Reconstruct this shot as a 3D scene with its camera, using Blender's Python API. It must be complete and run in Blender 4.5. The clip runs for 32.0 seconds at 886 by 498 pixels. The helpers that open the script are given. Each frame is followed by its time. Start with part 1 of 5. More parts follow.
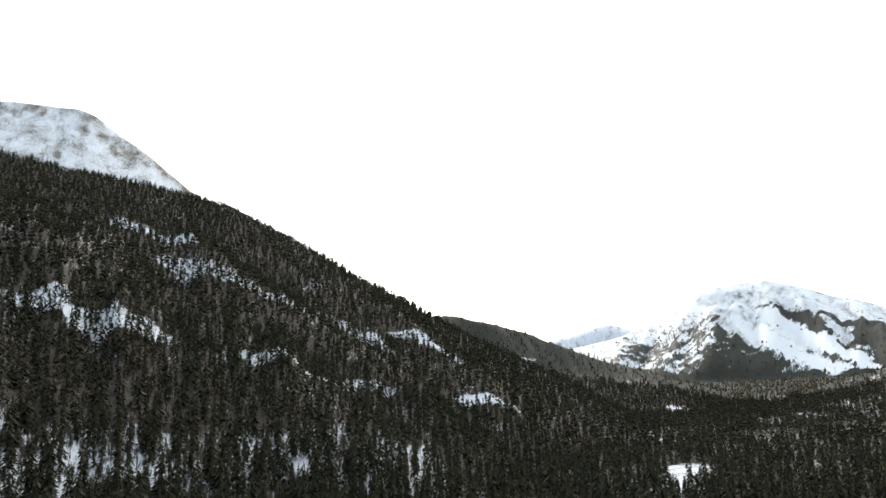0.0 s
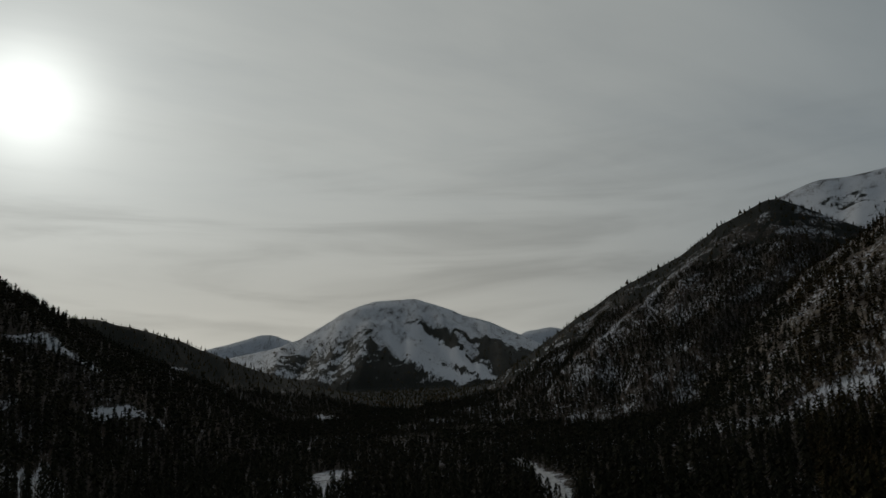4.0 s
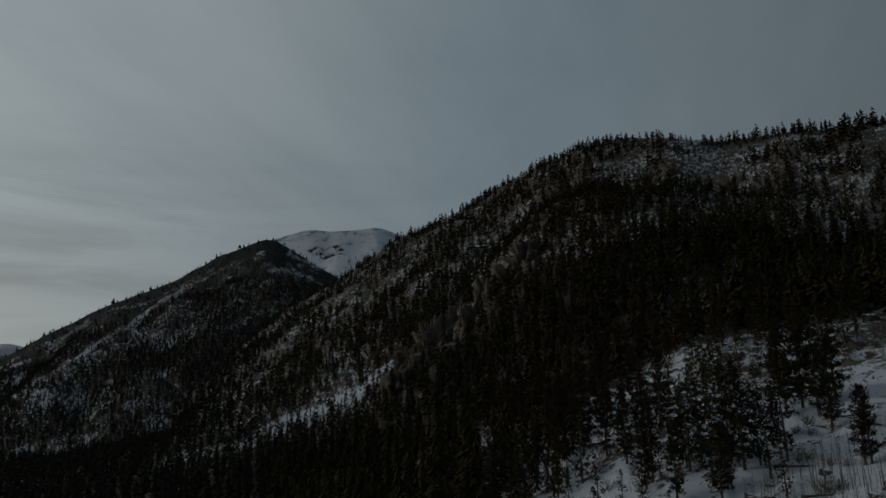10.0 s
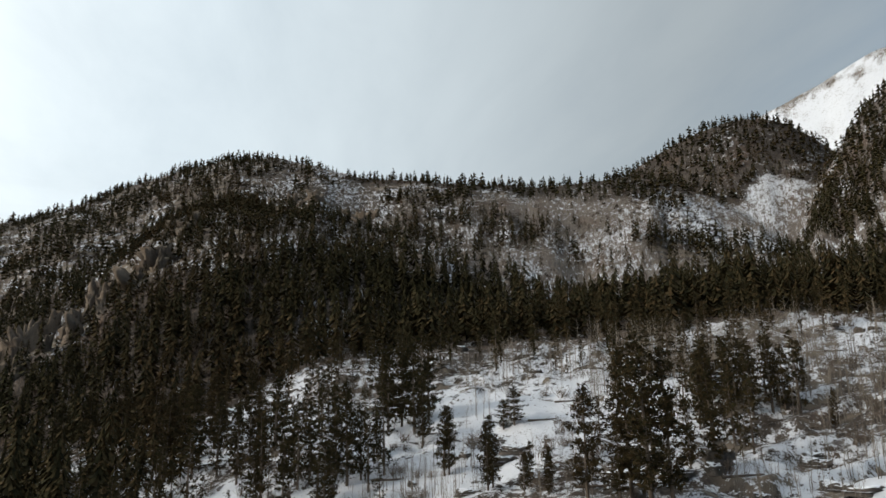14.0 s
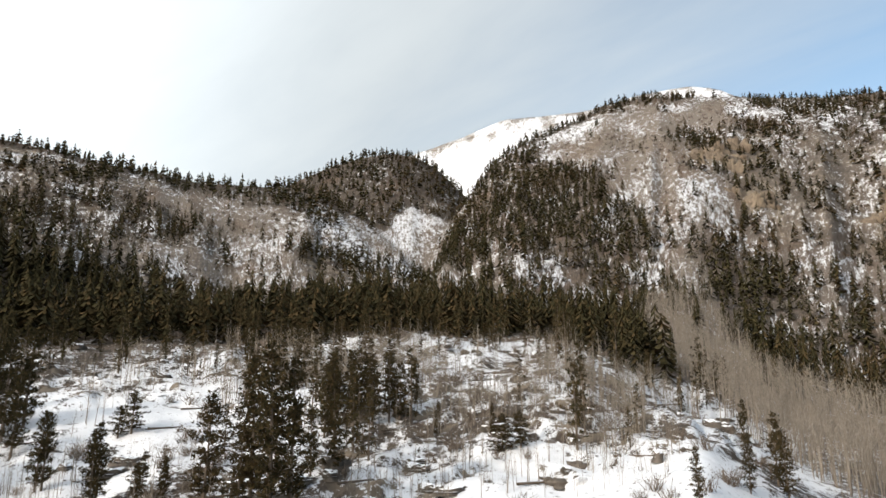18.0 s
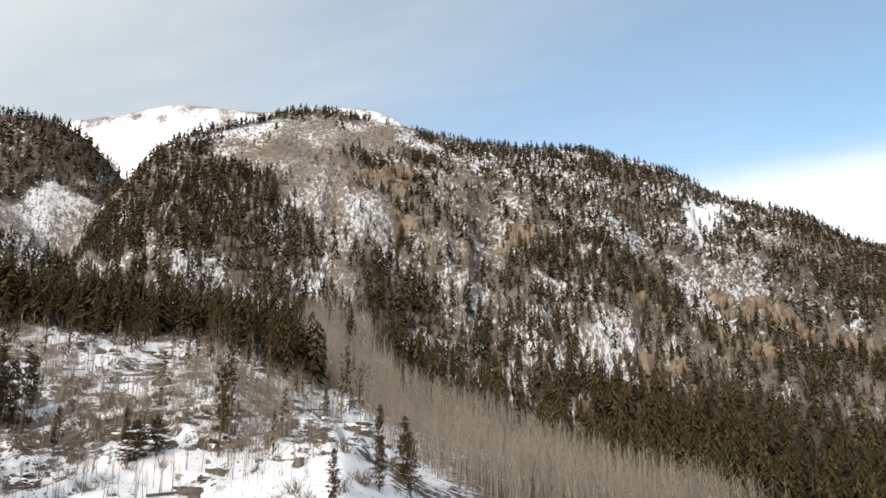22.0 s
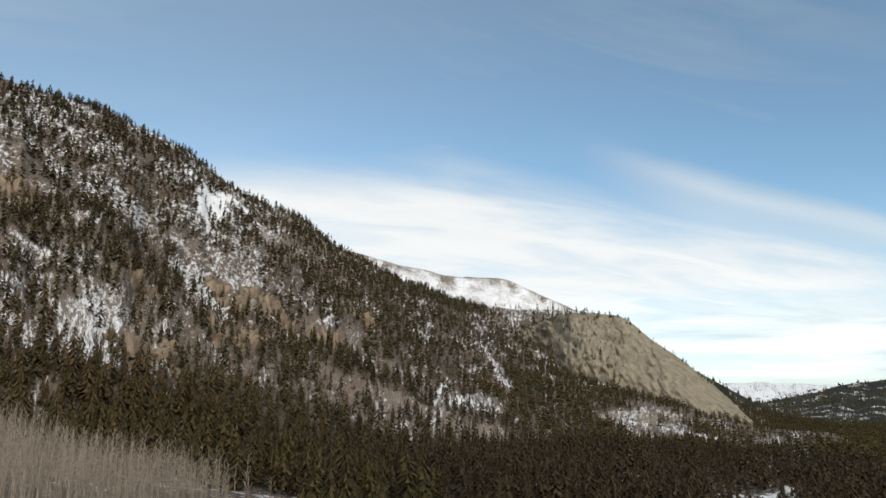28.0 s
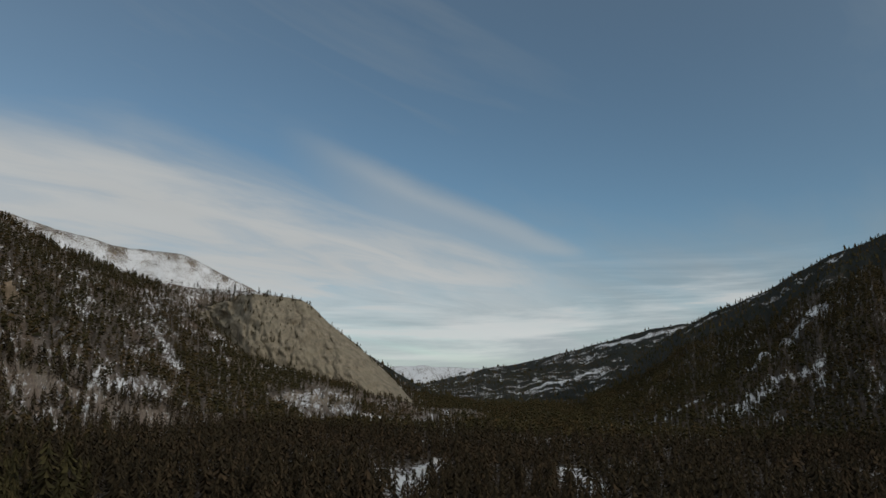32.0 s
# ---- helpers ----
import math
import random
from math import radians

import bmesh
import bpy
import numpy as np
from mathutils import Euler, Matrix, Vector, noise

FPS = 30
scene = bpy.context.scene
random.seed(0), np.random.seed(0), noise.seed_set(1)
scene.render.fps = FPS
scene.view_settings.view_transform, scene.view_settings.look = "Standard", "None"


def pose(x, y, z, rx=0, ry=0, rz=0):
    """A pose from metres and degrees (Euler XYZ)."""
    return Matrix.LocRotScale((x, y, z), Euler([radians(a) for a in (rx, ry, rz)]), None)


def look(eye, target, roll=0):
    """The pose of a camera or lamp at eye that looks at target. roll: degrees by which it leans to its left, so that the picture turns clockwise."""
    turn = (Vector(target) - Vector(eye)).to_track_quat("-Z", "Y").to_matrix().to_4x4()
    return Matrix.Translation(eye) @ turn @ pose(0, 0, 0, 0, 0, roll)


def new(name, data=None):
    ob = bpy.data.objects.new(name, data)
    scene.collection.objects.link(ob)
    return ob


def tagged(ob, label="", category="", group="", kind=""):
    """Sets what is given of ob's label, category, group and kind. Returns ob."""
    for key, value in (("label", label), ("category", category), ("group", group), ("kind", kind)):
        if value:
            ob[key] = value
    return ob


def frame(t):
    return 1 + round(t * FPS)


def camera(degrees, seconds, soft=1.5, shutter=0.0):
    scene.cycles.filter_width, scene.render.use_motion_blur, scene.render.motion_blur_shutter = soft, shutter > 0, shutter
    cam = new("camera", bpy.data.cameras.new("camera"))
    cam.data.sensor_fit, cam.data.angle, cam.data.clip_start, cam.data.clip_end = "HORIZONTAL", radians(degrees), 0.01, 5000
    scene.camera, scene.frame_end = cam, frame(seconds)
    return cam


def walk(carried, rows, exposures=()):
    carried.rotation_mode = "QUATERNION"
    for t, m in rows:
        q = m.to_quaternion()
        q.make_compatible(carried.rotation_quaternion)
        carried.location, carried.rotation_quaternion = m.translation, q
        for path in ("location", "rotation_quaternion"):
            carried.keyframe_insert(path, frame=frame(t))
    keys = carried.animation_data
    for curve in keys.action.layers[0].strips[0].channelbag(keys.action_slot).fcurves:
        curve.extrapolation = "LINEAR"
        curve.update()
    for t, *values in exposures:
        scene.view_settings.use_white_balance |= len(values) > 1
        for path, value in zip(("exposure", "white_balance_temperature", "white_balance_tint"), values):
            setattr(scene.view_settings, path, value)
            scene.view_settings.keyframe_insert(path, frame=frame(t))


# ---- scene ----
cam = camera(66.4, 32.0)
EYE = 45.0
# The drone hangs still over the valley and turns: seconds, yaw, pitch up, lean to its left.
TURNS = [(0, 0.00, 11.69, -2.36), (0.5, -3.05, 11.64, -2.48), (1, -6.47, 11.58, -2.56), (1.5, -10.05, 11.50, -2.64), (2, -13.79, 11.43, -2.72), (2.5, -17.46,
         11.40, -2.73), (3, -21.10, 11.35, -2.71), (3.5, -24.73, 11.32, -2.73), (5.5, -38.07, 11.23, -2.66), (6, -41.56, 11.22, -2.63), (6.5, -45.12, 11.25,
         -2.44), (7, -48.71, 11.27, -2.54), (7.5, -52.17, 11.35, -2.38), (8, -55.66, 11.46, -2.20), (8.5, -59.14, 11.57, -2.10), (9, -62.62, 11.69, -2.02),
         (9.5, -66.12, 11.81, -1.90), (10, -69.61, 11.91, -1.74), (10.5, -73.10, 12.04, -1.67), (11, -76.57, 12.18, -1.52), (11.5, -80.18, 12.28, -1.42), (12,
         -84.01, 12.38, -1.25), (12.5, -87.80, 12.48, -1.17), (13, -91.79, 12.56, -1.08), (13.5, -96.11, 12.62, -1.05), (14, -100.24, 12.70, -1.11), (14.5,
         -104.08, 12.73, -0.92), (16.5, -118.82, 12.87, -0.05), (17, -122.55, 12.95, 0.13), (17.5, -126.32, 13.05, 0.07), (18, -129.76, 13.12, 0.07), (18.5,
         -133.45, 13.20, 0.08), (19, -137.18, 13.24, 0.05), (19.5, -140.84, 13.27, 0.01), (20, -144.34, 13.34, 0.01), (20.5, -147.87, 13.38, -0.10), (21,
         -151.35, 13.37, -0.14), (21.5, -154.78, 13.41, -0.14), (22, -158.24, 13.51, -0.11), (22.5, -161.72, 13.45, -0.11), (23, -165.20, 13.34, -0.16), (23.5,
         -168.68, 13.15, -0.17), (24, -172.11, 12.98, -0.17), (24.5, -175.60, 12.87, -0.11), (25, -179.03, 12.76, 0.03), (25.5, -182.39, 12.69, 0.10), (27.5,
         -196.05, 12.28, -0.11), (28, -199.33, 12.06, -0.26), (28.5, -202.01, 11.85, -0.26), (29, -205.05, 11.67, -0.30), (29.5, -208.14, 11.49, -0.36), (30,
         -211.45, 11.31, -0.36), (30.5, -214.82, 11.11, -0.30), (31, -218.52, 10.90, -0.33), (31.5, -222.19, 10.72, -0.31), (32, -225.78, 10.50, -0.32)]
STOPS = [(0.0, 1.2, 6500, 10), (0.5, 0.5, 6500, 10), (1.0, -1.2, 6500, 10), (1.5, -1.5, 6500, 10), (2.0, -1.8, 6500, 10), (3.0, -2.05, 6500, 9), (6.0, -2.2, 6250, 8), (9.0, -2.35, 5950, 5), (11.0, -2.1, 5900, 4),
         (12.0, -1.6, 6150, 6), (13.0, -0.9, 6400, 8), (14.0, 0.0, 6500, 10), (17.0, 0.75, 6750, 12), (19.0, 0.85, 6850, 13), (23.0, 0.75, 6850, 12), (25.0, 0.6, 6800, 11), (28.0, 0.35, 6700, 11), (30.0, 0.05, 6700, 11), (32.0, -0.65, 6600, 10)]
walk(cam, [(t, pose(0, 0, EYE, 0, 0, yaw) @ pose(0, 0, 0, 90 + pitch) @ pose(0, 0, 0, 0, 0, roll)) for t, yaw, pitch, roll in TURNS], STOPS)

# ---- light ----
SUN_BEARING, SUN_HEIGHT = -4.7, 21.7


def toward(bearing, height):
    """The unit vector that points at a compass bearing (from +y, to the right) and a height over the horizon, in degrees."""
    b, e = radians(bearing), radians(height)
    return Vector((math.sin(b) * math.cos(e), math.cos(b) * math.cos(e), math.sin(e)))


sun_way = toward(SUN_BEARING, SUN_HEIGHT)
sun = new("sun", bpy.data.lights.new("sun", "SUN"))
sun.data.energy, sun.data.angle, sun.data.color = 1.8, radians(3.0), (1.0, 0.92, 0.80)
sun.matrix_world = look(sun_way * 50, (0, 0, 0))

world = bpy.data.worlds.new("sky")
scene.world = world
world.use_nodes = True


class Nodes:
    """Short hand for building a node tree."""

    def __init__(self, tree):
        self.tree = tree
        tree.nodes.clear()

    def add(self, kind, inputs=None, **settings):
        n = self.tree.nodes.new(kind)
        for k, v in settings.items():
            setattr(n, k, v)
        for k, v in (inputs or {}).items():
            self.plug(n.inputs[k], v)
        return n

    def plug(self, socket, v):
        if isinstance(v, bpy.types.NodeSocket):
            self.tree.links.new(v, socket)
        else:
            socket.default_value = v

    def math(self, op, a, b=0.0, clamp=False):
        return self.add("ShaderNodeMath", {0: a, 1: b}, operation=op, use_clamp=clamp).outputs[0]

    def mix(self, f, a, b, blend="MIX"):
        n = self.add("ShaderNodeMix", data_type="RGBA", blend_type=blend)
        self.plug(n.inputs[0], f), self.plug(n.inputs[6], a), self.plug(n.inputs[7], b)
        return n.outputs[2]

    def ramp(self, v, lo, hi, a=0.0, b=1.0):
        return self.add("ShaderNodeMapRange", {0: v, 1: lo, 2: hi, 3: a, 4: b}, interpolation_type="SMOOTHSTEP").outputs[0]

    def noise(self, vec, scale, detail=4.0, rough=0.55, warp=0.0):
        return self.add("ShaderNodeTexNoise", {"Vector": vec, "Scale": scale, "Detail": detail, "Roughness": rough, "Distortion": warp}).outputs[0]

    def attr(self, name):
        return self.add("ShaderNodeAttribute", attribute_name=name).outputs["Fac"]


def build_sky():
    n = Nodes(world.node_tree)
    way = n.add("ShaderNodeTexCoord").outputs["Generated"]
    sky = n.add("ShaderNodeTexSky", sky_type="NISHITA", sun_disc=False, sun_elevation=radians(SUN_HEIGHT), sun_rotation=radians(SUN_BEARING), altitude=2800.0, air_density=1.0, dust_density=0.6)
    xyz = n.add("ShaderNodeSeparateXYZ", {0: way})
    x, y, z = xyz.outputs
    up = n.math("MAXIMUM", z, 0.0)
    # thin cloud sheets lie on a level plane overhead
    h = n.math("ADD", up, 0.16)
    flat = n.add("ShaderNodeCombineXYZ", {0: n.math("DIVIDE", x, h), 1: n.math("DIVIDE", y, h), 2: 0.0}).outputs[0]
    sheet = n.add("ShaderNodeMapping", {0: flat, 2: (0, 0, radians(-28)), 3: (0.55, 1.5, 1.0)}).outputs[0]
    big = n.noise(sheet, 0.9, 5.0, 0.5, 0.5)
    fine = n.noise(sheet, 2.6, 8.0, 0.6, 0.4)
    streak = n.math("ADD", n.math("MULTIPLY", big, 0.65), n.math("MULTIPLY", fine, 0.35))
    near = n.add("ShaderNodeVectorMath", {0: way, 1: tuple(sun_way)}, operation="DOT_PRODUCT").outputs["Value"]
    # the veil is thick towards the sun and thins out behind
    side_on = n.add("ShaderNodeVectorMath", {0: way, 1: tuple(toward(48, 15))}, operation="DOT_PRODUCT").outputs["Value"]
    veil = n.ramp(side_on, -0.85, 0.5)
    low = n.ramp(up, 0.02, 0.30, 0.36, 0.0)
    cover = n.math("ADD", n.math("ADD", n.math("ADD", n.math("MULTIPLY", streak, 0.45), 0.275), n.math("MULTIPLY", veil, 0.42)), low)
    mask = n.math("MAXIMUM", n.ramp(cover, 0.42, 0.98), n.ramp(side_on, -0.98, -0.4, 0.03, 0.24))
    # one long bright bank of cloud low over the opening of the valley
    ahead = n.add("ShaderNodeVectorMath", {0: way, 1: tuple(toward(205, 0))}, operation="DOT_PRODUCT").outputs["Value"]
    aside = n.add("ShaderNodeVectorMath", {0: way, 1: tuple(toward(295, 0))}, operation="DOT_PRODUCT").outputs["Value"]
    az = n.math("MULTIPLY", n.math("ARCTAN2", aside, ahead), 57.3)
    el = n.math("MULTIPLY", n.math("ARCSINE", z), 57.3)
    wisp = n.noise(sheet, 1.7, 7.0, 0.6, 0.8)
    raw = el
    el = n.math("ADD", el, n.math("MULTIPLY", n.math("SUBTRACT", wisp, 0.5), 6.0))
    top = n.math("SUBTRACT", 20.6, n.math("MULTIPLY", n.math("MAXIMUM", n.math("ADD", az, 5.0), 0.0), 0.27))
    bank = n.math("MULTIPLY", n.ramp(el, 3.0, 8.0), n.ramp(n.math("SUBTRACT", el, top), -6.0, 2.2, 1.0, 0.0))
    bank = n.math("MULTIPLY", bank, n.math("MULTIPLY", n.ramp(az, -42.0, -20.0), n.ramp(az, 26.0, 40.0, 1.0, 0.0)))
    bank = n.math("MULTIPLY", bank, n.ramp(n.noise(sheet, 3.1, 7.0, 0.6, 0.6), 0.2, 0.6, 0.72, 1.0))
    # a thinner tongue at its end with a bright upper lip
    lip = n.math("SUBTRACT", n.math("ADD", raw, n.math("MULTIPLY", n.math("SUBTRACT", wisp, 0.5), 2.4)), n.math("SUBTRACT", 14.9, n.math("MULTIPLY", n.math("SUBTRACT", az, 24.0), 0.41)))
    tongue = n.math("MULTIPLY", n.ramp(lip, -2.2, 0.6, 1.0, 0.0), n.math("ADD", n.ramp(lip, -3.5, -0.4, 0.50, 0.80), 0.0))
    tongue = n.math("MULTIPLY", tongue, n.math("MULTIPLY", n.math("MULTIPLY", n.ramp(az, 2.0, 18.0), n.ramp(az, 31.0, 37.0, 1.0, 0.0)), n.ramp(raw, 8.0, 10.5)))
    bank = n.math("MAXIMUM", bank, tongue)
    # flat white bands under it, and torn wisps to its side
    level = n.add("ShaderNodeCombineXYZ", {0: n.math("MULTIPLY", az, 0.035), 1: n.math("MULTIPLY", raw, 0.42), 2: 3.7}).outputs[0]
    bands = n.math("MULTIPLY", n.ramp(n.noise(level, 1.0, 6.0, 0.58, 0.4), 0.42, 0.62), n.math("MULTIPLY", n.ramp(raw, 0.0, 2.0), n.ramp(raw, 7.0, 11.0, 1.0, 0.0)))
    bands = n.math("MULTIPLY", bands, n.math("MULTIPLY", n.ramp(az, -60.0, -25.0), n.ramp(az, 90.0, 140.0, 1.0, 0.0)))
    slant = n.add("ShaderNodeCombineXYZ", {0: n.math("MULTIPLY", n.math("ADD", az, n.math("MULTIPLY", raw, 0.6)), 0.05), 1: n.math("MULTIPLY", n.math("ADD", raw, n.math("MULTIPLY", az, 0.36)), 0.30), 2: 9.1}).outputs[0]
    torn = n.math("MULTIPLY", n.ramp(n.noise(slant, 0.8, 6.0, 0.52, 0.5), 0.36, 0.80), n.math("MULTIPLY", n.ramp(raw, 7.0, 12.0), n.math("MULTIPLY", n.ramp(az, -75.0, -20.0), n.ramp(az, 18.0, 46.0, 1.0, 0.0))))
    mask = n.math("MAXIMUM", mask, n.math("MAXIMUM", n.math("MULTIPLY", bank, 0.97), n.math("MAXIMUM", n.math("MULTIPLY", bands, 0.9), n.math("MULTIPLY", torn, 0.30))))
    glow = n.math("POWER", n.math("MAXIMUM", near, 0.0), 430.0)
    halo = n.math("POWER", n.math("MAXIMUM", near, 0.0), 60.0)
    wide = n.math("POWER", n.math("MAXIMUM", near, 0.0), 2.0)
    light = n.math("ADD", n.math("ADD", n.math("MULTIPLY", glow, 1.4), n.math("MULTIPLY", halo, 0.55)), n.math("ADD", n.math("MULTIPLY", wide, 0.74), n.math("ADD", 0.37, n.math("MULTIPLY", streak, 0.16))))
    light = n.math("ADD", light, n.math("ADD", n.math("MULTIPLY", n.math("MAXIMUM", bank, bands), 0.31), n.ramp(up, 0.02, 0.16, 0.20, 0.0)))
    here = n.add("ShaderNodeVectorMath", {0: way, 1: tuple(toward(30, 0))}, operation="DOT_PRODUCT").outputs["Value"]
    there = n.add("ShaderNodeVectorMath", {0: way, 1: tuple(toward(120, 0))}, operation="DOT_PRODUCT").outputs["Value"]
    az2 = n.math("MULTIPLY", n.math("ARCTAN2", there, here), 57.3)
    # grey bars of thicker cloud low over the valley's head
    bars = n.math("MULTIPLY", n.ramp(n.noise(n.add("ShaderNodeCombineXYZ", {0: n.math("MULTIPLY", az2, 0.028), 1: n.math("MULTIPLY", raw, 0.20), 2: 1.4}).outputs[0], 1.3, 5.0, 0.55, 0.5), 0.44, 0.70), n.math("MULTIPLY", n.ramp(raw, 2.0, 6.0), n.ramp(raw, 12.0, 24.0, 1.0, 0.0)))
    bars = n.math("MULTIPLY", bars, n.ramp(near, 0.1, 0.75))
    light = n.math("MULTIPLY", light, n.math("SUBTRACT", 1.0, n.math("MULTIPLY", bars, 0.22)))
    tint = n.mix(n.math("MULTIPLY", n.ramp(up, 0.02, 0.3, 1.0, 0.6), n.ramp(near, 0.2, 0.9)), (0.87, 0.985, 1.05, 1), (1.0, 0.965, 0.86, 1))
    tint = n.mix(n.math("MULTIPLY", n.math("MAXIMUM", bank, bands), 0.8), tint, (0.97, 0.99, 0.985, 1))
    cloud = n.add("ShaderNodeVectorMath", {0: tint, 3: light}, operation="SCALE").outputs[0]
    blue = n.add("ShaderNodeVectorMath", {0: n.mix(0.5, sky.outputs[0], (0.74, 1.12, 1.0, 1), "MULTIPLY"), 3: 0.14}, operation="SCALE").outputs[0]
    # the thin overcast is brightest on the sun's side of the sky
    bright = n.ramp(n.add("ShaderNodeVectorMath", {0: way, 1: tuple(toward(36, 15))}, operation="DOT_PRODUCT").outputs["Value"], 0.10, 0.78, 1.0, 1.8)
    cloud = n.add("ShaderNodeVectorMath", {0: cloud, 3: bright}, operation="SCALE").outputs[0]
    back = n.add("ShaderNodeBackground", {0: n.mix(mask, blue, cloud), 1: 1.0})
    n.add("ShaderNodeOutputWorld", {0: back.outputs[0]})


build_sky()

# ---- materials ----


def material(name):
    m = bpy.data.materials.new(name)
    m.use_nodes = True
    return m, Nodes(m.node_tree)


def finish(n, colour, rough, normal=None, spec=0.3):
    b = n.add("ShaderNodeBsdfPrincipled", {"Base Color": colour, "Roughness": rough, "Specular IOR Level": spec})
    if normal is not None:
        n.plug(b.inputs["Normal"], normal)
    n.add("ShaderNodeOutputMaterial", {0: b.outputs[0]})


def ground_material():
    """Snow, dead grass and brush, and bare rock, laid by the cover attributes and broken up by noise."""
    m, n = material("ground_cover")
    pos = n.add("ShaderNodeAttribute", attribute_name="run").outputs["Vector"]
    n1, n2, n3, n5 = n.noise(pos, 0.035, 6.0), n.noise(pos, 0.34, 6.0, 0.72), n.noise(pos, 1.1, 5.0, 0.78), n.noise(pos, 4.2, 4.0, 0.75)
    snow, rock, grass = n.attr("snow"), n.attr("rock"), n.attr("grass")
    breakup = n.math("ADD", n.math("ADD", n.math("MULTIPLY", n1, 0.8), n.math("MULTIPLY", n2, 1.5)), n.math("ADD", n.math("MULTIPLY", n3, 1.1), n.math("MULTIPLY", n5, 0.7)))
    breakup = n.math("ADD", n.math("MULTIPLY", n.math("SUBTRACT", breakup, 2.05), 2.0), 0.5)
    snow_f = n.ramp(n.math("ADD", breakup, n.math("SUBTRACT", snow, 0.5)), 0.45, 0.56)
    for scale, size in ((0.42, 0.36), (1.5, 0.34)):
        shake = n.add("ShaderNodeTexNoise", {"Vector": pos, "Scale": scale * 2.6, "Detail": 4.0, "Roughness": 0.7}).outputs["Color"]
        bent = n.add("ShaderNodeVectorMath", {0: shake, 1: (1.1 / scale, 1.1 / scale, 1.1 / scale), 2: pos}, operation="MULTIPLY_ADD").outputs[0]
        cells = n.add("ShaderNodeTexVoronoi", {"Vector": bent, "Scale": scale})
        lone = n.add("ShaderNodeSeparateColor", {0: cells.outputs["Color"]}).outputs[0]
        spot = n.math("MULTIPLY", n.ramp(cells.outputs["Distance"], size - 0.12, size + 0.06, 1.0, 0.0), n.ramp(n.math("SUBTRACT", lone, n.ramp(snow, 0.25, 0.95, 0.75, 0.04)), -0.03, 0.03, 1.0, 0.0))
        snow_f = n.math("MULTIPLY", snow_f, n.math("SUBTRACT", 1.0, n.math("MULTIPLY", spot, 0.92)))
    earth = n.mix(n.ramp(n2, 0.3, 0.7), (0.026, 0.021, 0.017, 1), (0.085, 0.066, 0.052, 1))
    straw = n.mix(n.ramp(n3, 0.3, 0.7), (0.12, 0.10, 0.086, 1), (0.25, 0.21, 0.18, 1))
    earth = n.mix(grass, earth, straw)
    earth = n.mix(n.ramp(n.noise(pos, 0.05, 5.0, 0.7), 0.45, 0.68, 0.0, 0.6), earth, (0.12, 0.075, 0.048, 1))
    litter = n.math("SUBTRACT", 1.0, n.math("MULTIPLY", grass, 0.65))
    earth = n.mix(n.math("MULTIPLY", n.ramp(n.noise(pos, 0.7, 6.0, 0.8), 0.42, 0.58, 0.0, 0.85), litter), earth, (0.032, 0.026, 0.022, 1))
    earth = n.mix(n.math("MULTIPLY", n.ramp(n5, 0.52, 0.64, 0.0, 0.7), litter), earth, (0.022, 0.019, 0.016, 1))
    stretch = n.add("ShaderNodeMapping", {0: pos, 3: (1.0, 1.0, 0.25)}).outputs[0]
    n4 = n.noise(stretch, 0.11, 8.0, 0.65)
    stone = n.mix(n.ramp(n4, 0.32, 0.68), (0.06, 0.049, 0.040, 1), (0.22, 0.18, 0.14, 1))
    stone = n.mix(n.ramp(n2, 0.5, 0.75), stone, (0.11, 0.09, 0.075, 1))
    rock_f = n.ramp(n.math("ADD", rock, n.math("MULTIPLY", n.math("SUBTRACT", n2, 0.5), 0.7)), 0.42, 0.6)
    bare = n.mix(rock_f, earth, stone)
    white = n.mix(n.ramp(n2, 0.35, 0.75), (0.67, 0.68, 0.71, 1), (0.56, 0.57, 0.60, 1))
    # far off, the woods are the ground's own cover, their self-shadow in its colour
    leafy = n.mix(n.ramp(n3, 0.3, 0.7), (0.007, 0.009, 0.008, 1), (0.021, 0.022, 0.016, 1))
    woods_f = n.ramp(n.math("ADD", n.math("ADD", n.attr("woods"), n.math("MULTIPLY", n.math("SUBTRACT", n.noise(pos, 0.05, 4.0, 0.75), 0.5), 1.0)), n.math("ADD", n.math("MULTIPLY", n.math("SUBTRACT", n.noise(pos, 0.16, 5.0, 0.7), 0.5), 1.0), n.math("MULTIPLY", n.math("SUBTRACT", n.noise(pos, 0.018, 5.0, 0.7), 0.5), 0.6))), 0.42, 0.58)
    colour = n.mix(woods_f, n.mix(snow_f, bare, white), leafy)
    height = n.math("ADD", n.math("MULTIPLY", snow_f, 0.6), n.math("ADD", n.math("MULTIPLY", n2, 1.2), n.math("MULTIPLY", n3, 0.35)))
    bump = n.add("ShaderNodeBump", {"Strength": 0.5, "Distance": 0.8, "Height": height}).outputs[0]
    finish(n, colour, n.ramp(snow_f, 0, 1, 0.95, 0.8), bump, 0.12)
    return m


